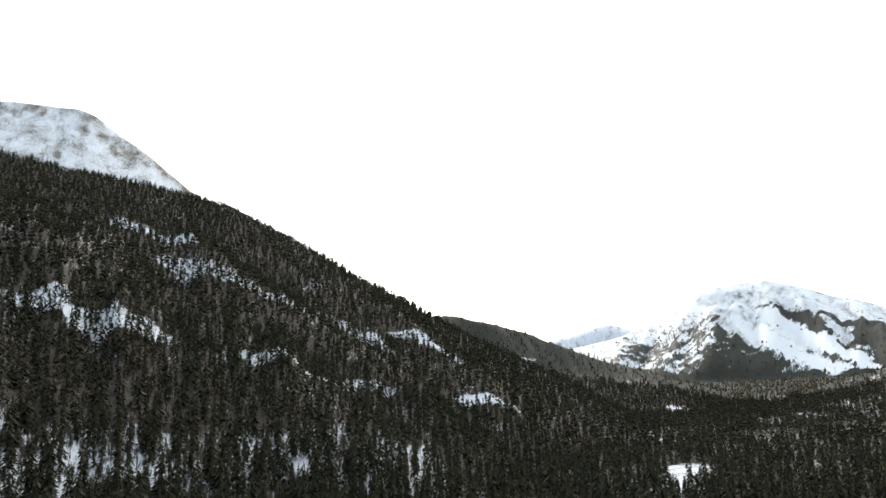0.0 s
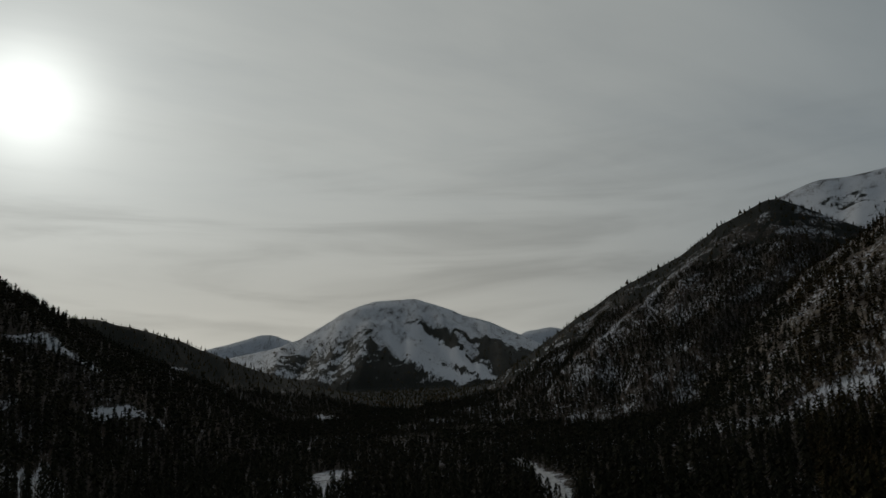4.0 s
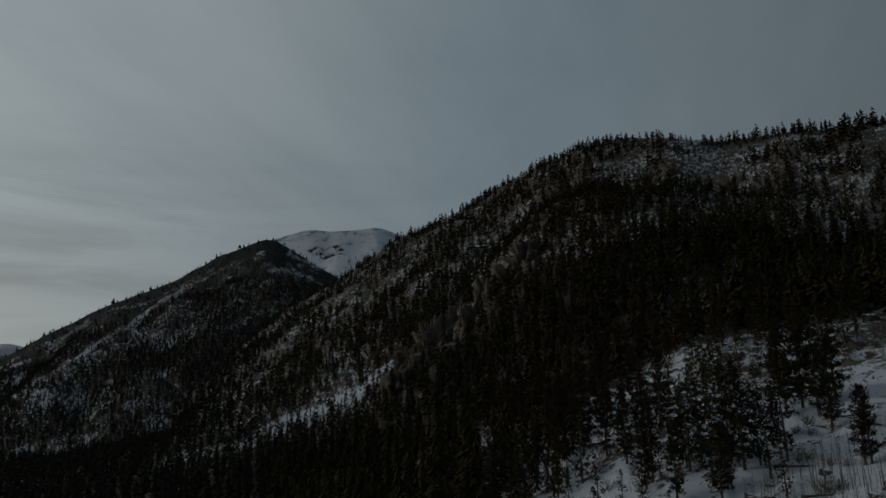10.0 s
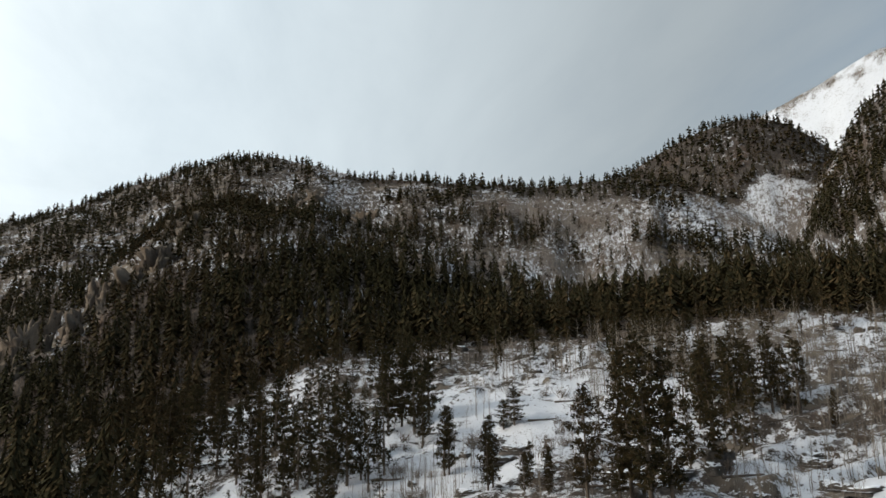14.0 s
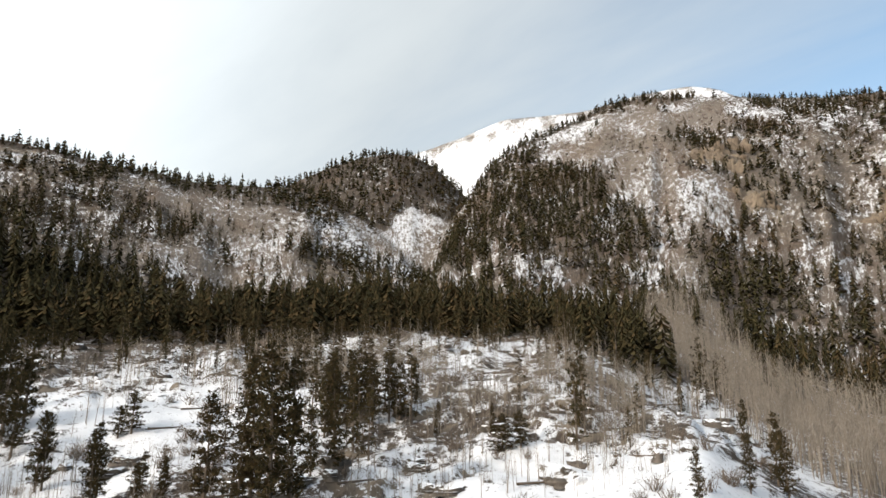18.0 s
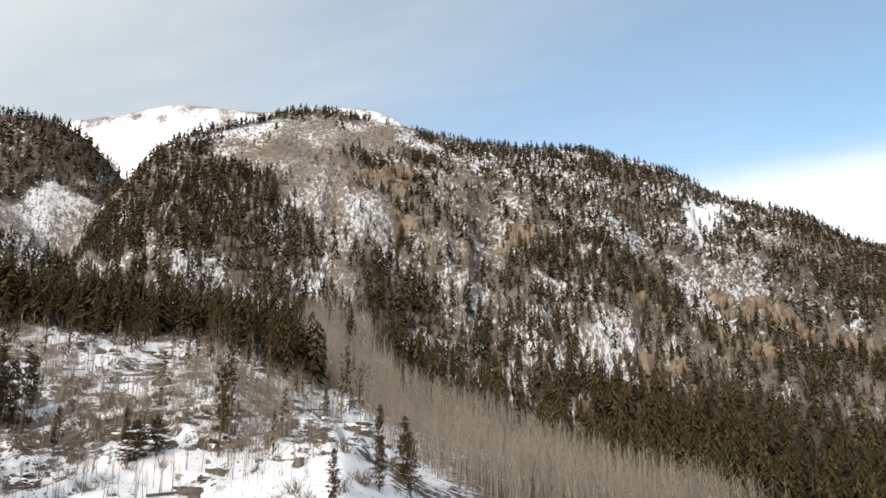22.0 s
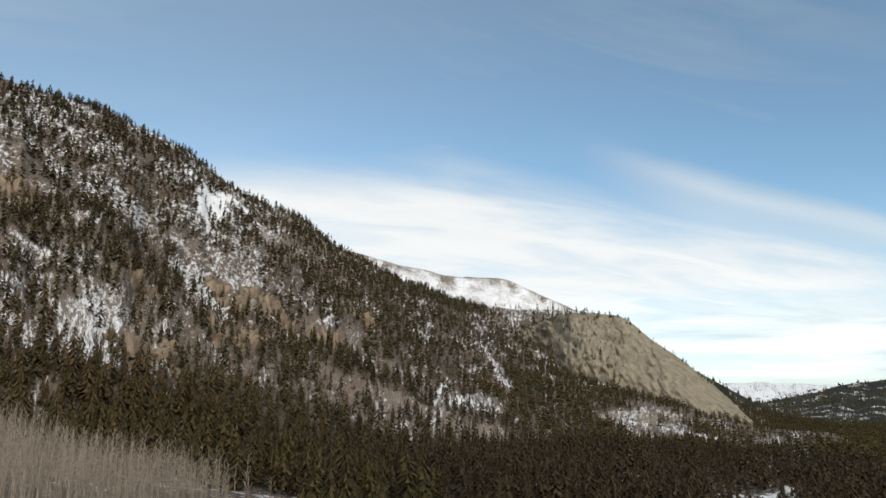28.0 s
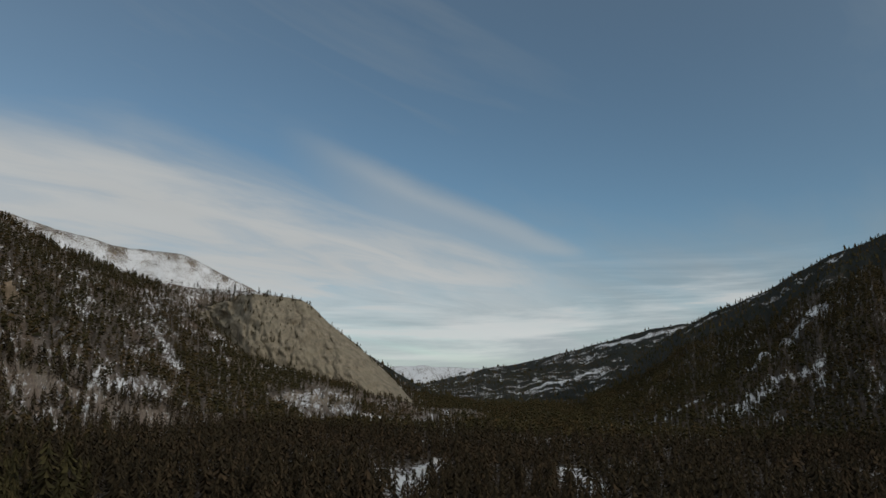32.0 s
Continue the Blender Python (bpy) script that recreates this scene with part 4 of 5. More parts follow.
def conifer_density(b, d, z, which, up):
    x, y = np.sin(np.radians(b)) * d, np.cos(np.radians(b)) * d
    n, m = fbm(x / 45, y / 45, 4, 91), fbm(x / 150, y / 150, 3, 97)
    dens = np.full(z.shape, 0.80) + 0.6 * n
    tuft = fbm(x / 17, y / 17, 3, 95)
    for name, base, wave in (("left_slope", 1.12, 0.6), ("left_hill", 1.05, 0.3), ("left_peak", 0.0, 0), ("valley_peak", 0.12, 0.5), ("valley_peak_far", 0.0, 0.4), ("near_spur", 0.82, 0.9),
                             ("snow_dome", -0.1, 0.6), ("rocky_side", 0.62, 1.4), ("round_hill", 1.2, 0.6), ("snow_back", -1, 0), ("big_side", 0.60, 1.8), ("cliff_back", 1.1, 0.4), ("far_crest", -1, 0),
                             ("far_range", 0.1, 1), ("right_far", 0.82, 1.1), ("right_slope", 1.05, 0.6)):
        dens = np.where(side(which, name), base + wave * (0.6 * n + 0.5 * m + 0.75 * tuft), dens)
    dens = dens + 0.14 * side(which, "big_side") * step(b, 174, 190)
    dens = dens - 0.30 * side(which, "rocky_side") * step(b, 86, 99)
    steep = side(which, "big_side") * step(b, 146, 160)
    dens = dens - steep * 1.0 * np.clip(runnels(b, d) - 0.04, 0, 1)
    # tree line on the high peak, and bare ground behind every crest
    dens = np.where(side(which, "valley_peak"), dens + np.clip(0.3 - up, 0, 1) * 2.0 - np.clip(up - 0.6, 0, 1) * 3, dens)
    dens = np.where(up > 1.03, 0, dens)
    dens = np.where((which < 0) & (d < 176) & (b > 60) & (b < 188), 0.85 * (1 - step(b, 72, 83)) * step(d, 96, 118), dens)
    for corners, trees, wave, white, straw, stone in AREAS:
        m = within(b, d, corners) * (up <= 1.03)
        dens = dens + m * (trees + wave * (0.5 * n + 0.75 * tuft) - dens)
    for line, wide, times, least, more, straw, stone in PATCHES:
        m = strip(b, d, line, wide)
        dens = np.maximum(dens * (1 - m * (1 - times)), least * m)
    t = terrace(b, d)
    dens = np.maximum(dens, 0.97 * t)
    dens = dens * (1 - 0.97 * aspen_band(b, d))
    return np.clip(dens, 0, 1)


ground = build_ground()


def forest(name, label, lo, hi, gap, shapes, tall, slim, seed, arc, mat=NEEDLES, gather=1.0):
    rng = np.random.default_rng(seed)
    b, d = scatter(lo, hi, gap, rng)
    mixed = b + np.where(np.abs(b - 195) < 22, 18 * (hashed(b * 13.7, d * 3.1, 5) - 0.5), 0)
    keep = (mixed > arc[0]) & (mixed <= arc[1])
    b, d = b[keep], d[keep]
    z, which, up = land(b, d)
    keep = rng.random(len(b)) < conifer_density(b, d, z, which, up) ** gather
    b, d, z = b[keep], d[keep], z[keep]
    h = tall * np.clip(rng.normal(0.84, 0.26, len(b)), 0.3, 1.4)
    w = h * slim * rng.uniform(0.8, 1.25, len(b))
    v, f = planted(shapes, place(b, d, z - 0.3), h, w, rng)
    return tagged(new(name, mesh_of(name, v, f, mat)), label, "forest", kind="stuff")


forest("conifer_forest", "dense dark olive conifers on the bench behind the knoll", 96, 270, 4.2, [tuft_tree(96, s, 0.045) for s in range(8)], 12.5, 0.16, 5, (55, 191))
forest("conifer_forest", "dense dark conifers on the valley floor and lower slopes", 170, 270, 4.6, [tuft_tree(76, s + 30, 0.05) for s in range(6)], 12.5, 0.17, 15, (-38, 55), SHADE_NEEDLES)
forest("conifer_forest", "dense dark conifers on the valley floor by the road", 170, 270, 4.6, [tuft_tree(84, s + 30, 0.05) for s in range(6)], 12.0, 0.16, 25, (191, 260), VALLEY_NEEDLES)
forest("conifer_forest", "dark conifers over the lower slopes", 270, 450, 4.5, [tuft_tree(28, s + 40) for s in range(7)], 10.0, 0.20, 16, (55, 194))
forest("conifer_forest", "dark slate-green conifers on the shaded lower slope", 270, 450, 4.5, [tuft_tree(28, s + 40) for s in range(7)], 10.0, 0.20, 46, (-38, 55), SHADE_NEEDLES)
forest("conifer_forest", "brown-black conifers filling the valley floor", 270, 450, 4.5, [tuft_tree(28, s + 40) for s in range(7)], 10.0, 0.20, 36, (194, 260), VALLEY_NEEDLES)
forest("conifer_forest", "dark conifers spread over the mountain sides", 450, 1210, 5.2, [tuft_tree(12, s + 60) for s in range(9)], 8.6, 0.27, 6, (55, 260), NEEDLES, 1.7)
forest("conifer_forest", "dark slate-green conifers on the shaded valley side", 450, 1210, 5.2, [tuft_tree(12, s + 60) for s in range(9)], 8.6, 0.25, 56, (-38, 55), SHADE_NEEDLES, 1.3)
forest("far_forest", "far dark conifer woods on the ridges", 1210, 2400, 14.5, [cone_tree(2, 4, s + 40) for s in range(4)], 8.0, 0.26, 7, (-38, 260))
forest("far_forest", "very far conifer woods below the peaks", 2400, 4400, 36.0, [cone_tree(2, 4, s + 50) for s in range(3)], 11.0, 0.4, 8, (-38, 260))


def aspen_shape(seed, limbs=9):
    """A bare aspen one unit high: a thin stem and steep twigs."""
    rng = np.random.default_rng(seed)
    v, f = [], []

    def stick(p, q, r0, r1):
        base = len(v)
        for s in range(3):
            a = 2 * math.pi * s / 3 + 0.4
            v.append((p[0] + r0 * math.cos(a), p[1] + r0 * math.sin(a), p[2]))
        v.append((q[0], q[1], q[2]))
        f.extend((base + s, base + (s + 1) % 3, base + 3) for s in range(3))

    bend = rng.normal(0, 0.02, 2)
    stick((0, 0, -0.02), (bend[0], bend[1], 1.0), 0.009, 0.002)
    for k in range(limbs):
        z = 0.35 + 0.55 * k / limbs + rng.normal() * 0.02
        a, out = rng.random() * 6.283, (0.16 - 0.1 * (z - 0.35)) * rng.uniform(0.6, 1.2)
        stick((bend[0] * z, bend[1] * z, z), (bend[0] * z + out * math.cos(a), bend[1] * z + out * math.sin(a), z + out * rng.uniform(0.9, 1.8)), 0.005, 0.001)
    return np.array(v), np.array(f)


def aspens():
    rng = np.random.default_rng(9)
    b, d = scatter(100, 360, 1.65, rng)
    keep = rng.random(len(b)) < aspen_band(b, d) * 0.9
    b, d = b[keep], d[keep]
    z, which, up = land(b, d)
    h = rng.uniform(7, 12.5, len(b))
    v, f = planted([aspen_shape(s, 8) for s in range(6)], place(b, d, z), h, h, rng)
    tagged(new("aspen_grove", mesh_of("aspen_grove", v, f, ASPEN)), "dense grove of bare grey-brown aspens in the draw", "trees", kind="stuff")
    # bare thickets in the chutes and on the open slopes
    b, d = scatter(250, 720, 2.7, rng)
    thick = np.zeros(b.shape)
    for line, wide, times, least, more, straw, stone in PATCHES:
        if straw >= 0.9 and line[0][1] < 800:
            thick = np.maximum(thick, strip(b, d, line, wide * 1.05))
    for corners, trees, wave, white, straw, stone in AREAS:
        if straw >= 0.9:
            thick = np.maximum(thick, within(b, d, corners))
    keep = rng.random(len(b)) < thick * (0.8 + 0.9 * fbm(np.sin(np.radians(b)) * d / 40, np.cos(np.radians(b)) * d / 40, 3, 301))
    b, d = b[keep], d[keep]
    z, which, up = land(b, d)
    h = rng.uniform(4, 8, len(b))
    v, f = planted([aspen_shape(s + 10, 3) for s in range(5)], place(b, d, z), h, h * 1.5, rng)
    tagged(new("aspen_thicket", mesh_of("aspen_thicket", v, f, ASPEN)), "bare grey aspen thickets on the open slopes", "trees", kind="stuff")


aspens()

def bush_shape(count, seed):
    """A loose round bush one unit high: vertices and triangles."""
    rng = np.random.default_rng(seed)
    way = rng.normal(size=(count, 3))
    way[:, 2] = np.abs(way[:, 2]) + 0.2
    way /= np.linalg.norm(way, axis=1)[:, None]
    root = way * rng.uniform(0.05, 0.3, (count, 1))
    tips = [way * rng.uniform(0.7, 1.0, (count, 1)) + rng.normal(0, 0.24, (count, 3)) for _ in range(2)]
    return np.stack([root, *tips], 1).reshape(-1, 3), np.arange(count * 3).reshape(-1, 3)


def scrub():
    """Leafless and evergreen scrub between the trees of the sunlit slopes."""
    for name, label, mat, tall, seed, share in (("dark_scrub", "low dark brown scrub between the conifers", BROWN_SCRUB, 2.2, 401, 0.0), ("grey_scrub", "low bare grey scrub over the slopes", GREY_SCRUB, 2.3, 431, 0.5)):
        rng = np.random.default_rng(seed)
        b, d = scatter(225, 980, 5.2, rng)
        b, d = b[(b > 48) & (b < 224)], d[(b > 48) & (b < 224)]
        z, which, up = land(b, d)
        snow, rock, grass = cover(b, d, z, which, up)
        x, y = np.sin(np.radians(b)) * d, np.cos(np.radians(b)) * d
        want = np.clip(0.55 + 1.3 * fbm(x / 55, y / 55, 3, seed) + share * (grass - 0.6), 0, 1) * np.clip(1.25 - snow, 0.12, 1)
        keep = (rng.random(len(b)) < want * (0.5 if share == 0 else 0.36)) & (up < 1.01) & ((side(which, "big_side")) | (side(which, "rocky_side")) | (side(which, "near_spur")))
        b, d, z = b[keep], d[keep], z[keep]
        h = tall * rng.uniform(0.45, 1.25, len(b))
        v, f = planted([bush_shape(8, seed + k) for k in range(6)], place(b, d, z), h, h * 0.8, rng)
        tagged(new(name, mesh_of(name, v, f, mat)), label, "scrub", kind="stuff")


scrub()

# ---- rock ----


def stone_material(name, dark, light, fine=1.0):
    m, n = material(name)
    pos = n.add("ShaderNodeNewGeometry").outputs["Position"]
    long = n.add("ShaderNodeMapping", {0: pos, 1: (0, 0, 0), 2: (radians(12), 0, 0), 3: (1.0, 1.0, 0.22)}).outputs[0]
    a, b, c = n.noise(long, 0.09 * fine, 8.0, 0.70), n.noise(pos, 0.5 * fine, 6.0, 0.65), n.noise(pos, 0.02 * fine, 3.0)
    col = n.mix(n.ramp(a, 0.32, 0.68), dark, light)
    col = n.mix(n.ramp(b, 0.52, 0.72, 0.0, 0.6), col, (dark[0] * 0.5, dark[1] * 0.5, dark[2] * 0.5, 1))
    col = n.mix(n.ramp(c, 0.45, 0.65, 0.0, 0.5), col, (light[0] * 0.8, light[1] * 0.82, light[2] * 0.8, 1))
    bump = n.add("ShaderNodeBump", {"Strength": 0.9, "Distance": 1.6 / fine, "Height": n.math("ADD", a, n.math("MULTIPLY", b, 0.4))}).outputs[0]
    finish(n, col, 0.92, bump, 0.2)
    return m


CLIFF_STONE = stone_material("tan_cliff_stone", (0.122, 0.105, 0.079, 1), (0.232, 0.202, 0.155, 1), 1.3)
CRAG_STONE = stone_material("brown_crag_stone", (0.082, 0.063, 0.048, 1), (0.235, 0.182, 0.135, 1), 2.6)
CLIFF_TOP = ((203.8, 6.6), (205.3, 6.3), (209.6, 6.6), (213.3, 6.3), (214.5, 6.0), (216.2, 4.2), (218.2, 2.8), (220.6, 0.6), (222.4, -1.1), (223.4, -2.6))
CLIFF_FOOT = ((203.8, 5.7), (204.8, 5.3), (207.6, 3.2), (209.8, 0.9), (213.3, -0.1), (218, -1.4), (220.7, -2.4), (223.4, -3.1))


def build_cliff():
    """A rounded slab of bare rock above the woods, with steep folds."""
    nb, nv = 260, 80
    b = np.linspace(204.6, 223.4, nb)[:, None] + np.zeros(nv)
    v = np.linspace(0, 1, nv)[None, :] + np.zeros((nb, 1))
    foot = np.interp(b, (203.8, 207.6, 209.8, 213.3, 218, 223.4), (1060, 1030, 992, 972, 952, 940)) - 6
    face = np.clip(v / 0.8, 0, 1)
    zf, zt = np.tan(np.radians(spread(CLIFF_FOOT, b, 1))) * foot, np.tan(np.radians(spread(CLIFF_TOP, b, 1))) * (foot + 85)
    inward = (1 - step(b + 1.3 * fbm(b / 0.8, face * 4, 3, 187), 205.2, 210.5)) * 130
    out = inward + face ** 1.7 * 85 + np.clip((v - 0.8) / 0.2, 0, 1) * 60
    x, y = b * 17.5, face * (zt - zf)
    hold = np.clip(face * (1 - face) * 6, 0, 1) * np.clip((zt - zf) / 40, 0, 1)
    slab = fbm(x / 95 + y / 150, y / 120, 2, 171)
    crack = fbm((x + 0.45 * y) / 38 + 0.6 * fbm(x / 30, y / 30, 2, 175), y / 120, 2, 179)
    out = out - hold * (26 * slab + 9 * np.abs(fbm((x + 0.4 * y) / 42, y / 66, 5, 177, 0.7)) + 5 * fbm(x / 8, y / 8, 3, 183, 0.6) - 4.5 * (1 - step(np.abs(crack + 0.05 * fbm(x / 7, y / 7, 2, 181)), 0.0, 0.05)))
    z = zf + (zt - zf) * face - np.clip((v - 0.8) / 0.2, 0, 1) * 12 + EYE + hold * 1.5 * fbm(x / 12, y / 12, 3, 173)
    pts = place(b, foot + out, z).reshape(-1, 3)
    i, j = np.meshgrid(np.arange(nb - 1), np.arange(nv - 1), indexing="ij")
    f = np.stack([i * nv + j, (i + 1) * nv + j, (i + 1) * nv + j + 1, i * nv + j + 1], -1).reshape(-1, 4)
    tagged(new("rock_cliff", mesh_of("rock_cliff", pts, f, CLIFF_STONE)), "broad tan bare rock cliff over the dark woods", "cliff")
    # small conifers along its brow and on its ledges
    rng = np.random.default_rng(35)
    grid = pts.reshape(nb, nv, 3)
    brow = grid[rng.integers(4, nb - 4, 150), (nv * rng.uniform(0.74, 0.84, 150)).astype(int)]
    ledge_at = grid[rng.integers(20, nb // 2, 190), (nv * rng.uniform(0.1, 0.8, 190)).astype(int)]
    spots = np.concatenate([brow, ledge_at]) - np.array((0, 0, 0.6))
    h = rng.uniform(3.5, 8.0, len(spots))
    v, f = planted([tuft_tree(13, k + 80) for k in range(5)], spots, h, h * 0.3, rng)
    tagged(new("cliff_conifers", mesh_of("cliff_conifers", v, f, NEEDLES)), "small dark conifers along the brow of the cliff", "trees", kind="stuff")


def rock_shape(seed, nu=22, nv=12, sharp=0.5, skirt=0.25):
    """A cragged dome of rock, one unit wide and high: vertices and faces."""
    u, v = np.meshgrid(np.linspace(0, 2 * math.pi, nu, endpoint=False), np.linspace(0, 1, nv), indexing="ij")
    r = np.cos(v * math.pi / 2) ** 0.7
    x, y, z = r * np.cos(u), r * np.sin(u), np.sin(v * math.pi / 2) ** 0.8
    k = 1 + sharp * fbm(x * 1.9 + seed * 7 + z, y * 1.9 + z * 1.3, 4, seed) - 0.35 * sharp * np.abs(fbm(x * 3.3 + seed, y * 3.3 + z * 0.8, 3, seed + 3) * 2)
    z = z * (0.8 + 0.6 * (k - 0.8)) - 0.25
    z[:, 0] = -skirt
    p = np.stack([x * k, y * k, z], -1).reshape(-1, 3)
    i, j = np.meshgrid(np.arange(nu), np.arange(nv - 1), indexing="ij")
    f = np.stack([i * nv + j, ((i + 1) % nu) * nv + j, ((i + 1) % nu) * nv + j + 1, i * nv + j + 1], -1).reshape(-1, 4)
    return p, f


def build_crags():
    shapes = [mesh_of("rock_outcrop", *rock_shape(200 + k, 24, 13, 1.7, 1.6), CRAG_STONE) for k in range(5)]
    rng = random.Random(31)
    for k, (b, d, w, h) in enumerate(CRAGS):
        for j in range(7):
            bb, back = b + math.degrees(rng.uniform(-0.5, 0.5) * w / d), rng.uniform(-0.45, 0.45) * w
            z = float(land(np.array(bb), np.array(d + back))[0])
            ob = new("rock_outcrop", shapes[(k + j) % 5])
            size, tall = w * rng.uniform(0.11, 0.24), h * rng.uniform(0.5, 1.05)
            x, y, z = place(bb, d + back, z - tall * 0.25)
            ob.matrix_world = pose(x, y, z, rng.gauss(0, 9), rng.gauss(0, 12), -bb + rng.uniform(-50, 50)) @ Matrix.Diagonal((size, size * rng.uniform(0.5, 0.8), tall * 0.85, 1))
            tagged(ob, "tan brown rock outcrop among the conifers", "rock", "outcrops on the slopes")


build_cliff()
build_crags()

# ---- the knoll ----
BARK = bark_material("conifer_bark", (0.045, 0.032, 0.024, 1), (0.13, 0.10, 0.075, 1), 6.0)
TWIG = bark_material("brush_twigs", (0.09, 0.065, 0.05, 1), (0.20, 0.155, 0.12, 1), 5.0)
LEDGE = stone_material("dark_ledge_stone", (0.040, 0.034, 0.029, 1), (0.14, 0.118, 0.10, 1), 9.0)


def snow_material():
    m, n = material("snow_cap")
    pos = n.add("ShaderNodeNewGeometry").outputs["Position"]
    a, b = n.noise(pos, 0.9, 5.0), n.noise(pos, 5.0, 4.0)
    finish(n, n.mix(n.ramp(a, 0.3, 0.7), (0.82, 0.84, 0.87, 1), (0.74, 0.75, 0.78, 1)), 0.6, n.add("ShaderNodeBump", {"Strength": 0.4, "Distance": 0.1, "Height": n.math("ADD", a, n.math("MULTIPLY", b, 0.3))}).outputs[0])
    return m


SNOW = snow_material()


def stick(v, f, p, q, r0, r1, sides=5):
    """Adds a tapered stick from p to q to the lists of vertices and triangles."""
    p, q = Vector(p), Vector(q)
    turn = (q - p).to_track_quat("Z", "Y").to_matrix()
    base = len(v)
    for c, r in ((p, r0), (q, r1)):
        for s in range(sides):
            a = 2 * math.pi * s / sides
            v.append(tuple(c + turn @ Vector((r * math.cos(a), r * math.sin(a), 0))))
    for s in range(sides):
        a, b = base + s, base + (s + 1) % sides
        f += [(a, b, b + sides), (a, b + sides, a + sides)]


def pine_parts(seed, bushy, fine):
    """A conifer ten metres high: trunk with limbs, and a crown of tufts on the limbs."""
    rng = random.Random(seed)
    tv, tf, cv, cf = [], [], [], []
    h = 10.0
    bend = (rng.uniform(-0.3, 0.3), rng.uniform(-0.3, 0.3))
    axis = [Vector((bend[0] * t * t, bend[1] * t * t, h * t - 0.4 * (t == 0))) for t in (0, 0.25, 0.5, 0.75, 1)]
    for k in range(4):
        stick(tv, tf, axis[k], axis[k + 1], 0.17 * (1 - 0.23 * k), 0.17 * (1 - 0.23 * (k + 1)), 7)
    limbs, bare = 96 if fine else 44, rng.uniform(0.05, 0.14)
    gaps = [rng.uniform(0.2, 0.9) for _ in range(3)]
    for k in range(limbs):
        t = bare + (0.985 - bare) * (k + rng.random()) / limbs
        if any(abs(t - g) < 0.018 for g in gaps):
            continue
        centre = Vector((bend[0] * t * t, bend[1] * t * t, h * t))
        a = k * 2.4 + rng.gauss(0, 0.5)
        girth = min(1.0, 0.55 + 2.2 * (t - bare)) * min(1.0, 1.5 * (1 - t) ** 0.72)
        reach = bushy * (0.2 + 1.45 * girth) * rng.uniform(0.45, 1.1)
        tip = centre + Vector((math.cos(a), math.sin(a), rng.uniform(-0.2, 0.2) + 0.45 * t)) * reach
        if rng.random() < 0.5:
            stick(tv, tf, centre, tip, 0.035 * (1.2 - t), 0.01, 3)
        for j in range(max(3, int(reach * (14 if fine else 4)))):
            at = centre.lerp(tip, rng.uniform(0.2, 1.05)) + Vector((rng.gauss(0, 0.13), rng.gauss(0, 0.13), rng.gauss(0.05, 0.12)))
            size = rng.uniform(0.13, 0.28) if fine else rng.uniform(0.28, 0.5)
            for _ in range(4 if fine else 3):
                p = Vector((rng.gauss(0, 1), rng.gauss(0, 1), rng.gauss(0.45, 0.7))).normalized() * size
                q = (p.normalized() + Vector((rng.gauss(0, 0.32), rng.gauss(0, 0.32), rng.gauss(0, 0.32)))).normalized() * size
                base = len(cv)
                cv.extend((tuple(at - (p + q) * 0.35), tuple(at + p), tuple(at + q)))
                cf.append((base, base + 1, base + 2))
    return (np.array(tv), np.array(tf)), (np.array(cv), np.array(cf))


def make_pines(fine):
    made = []
    for k in range(7):
        trunk, crown = pine_parts(300 + k, (0.8, 0.95, 1.1, 0.85, 1.35, 1.0, 1.6)[k], fine)
        made.append((mesh_of("trunk", *trunk, BARK), mesh_of("crown", *crown, NEEDLES)))
    return made


PINES, FAR_PINES = make_pines(True), make_pines(False)


def spots_of(pairs):
    """The places on the ground for pairs of bearing and distance."""
    b, d = np.array([p[0] for p in pairs], float), np.array([p[1] for p in pairs], float)
    return [tuple(p) for p in place(b, d, land(b, d)[0])]


def pine(at, tall, kind, turn, label="dark olive pine standing on the snowy knoll", group="pines on the knoll", pool=PINES, wide=1.0):
    x, y, z = at
    root = new("pine_tree")
    for name, me in zip(("trunk", "crown"), pool[kind]):
        part_ob = new(name, me)
        part_ob.parent = root
    s = tall / 10.0
    root.matrix_world = pose(x, y, z - 0.15, 0, 0, turn) @ Matrix.Diagonal((s * wide, s * wide, s, 1))
    return tagged(root, label, "tree", group)


# Single pines that stand out: bearing, distance, height.
LONE_PINES = ((92.2, 96, 11.8), (93.3, 97, 8.7), (96.6, 119, 12.7), (98.8, 119, 12.7), (95.4, 125, 9), (100.4, 92, 7.6), (103.5, 83, 6.9), (106.4, 80, 4), (108.3, 78, 4.5), (111.3, 75, 9.9),
              (116.1, 70, 14.4), (114.7, 74, 13.1), (117.7, 71, 12.9), (121, 85, 12.3), (119.2, 83, 6.8), (123.3, 107, 8), (125.6, 108, 7), (127.5, 111, 6.6), (129.3, 100, 4.4), (133.8, 99, 3.8),
              (140.7, 99, 5.2), (153, 120, 6.4), (153.1, 79, 4.9), (155, 90, 7.2), (155.6, 86, 6.6), (149.5, 66, 4.4), (165.6, 137, 5.1), (108.5, 81, 3.4), (106.5, 85, 2.8))
MORE_PINES = ((97.6, 115, 12.5), (95.5, 116, 12), (121, 109, 9), (84.6, 126, 12), (86.6, 123, 11), (89.3, 100, 9), (120.2, 104, 8), (71.5, 178, 13), (73.2, 176, 13), (75.3, 168, 13), (77.6, 155, 13), (80.4, 124, 13),
              (81.9, 142, 12.5), (78.5, 129, 13), (83.7, 110, 10.5), (124, 103, 8.6), (126.2, 105, 8), (122.4, 106, 9), (91.3, 99, 11), (88, 104, 8), (82.2, 118, 11), (79.6, 138, 12), (85.6, 112, 8))
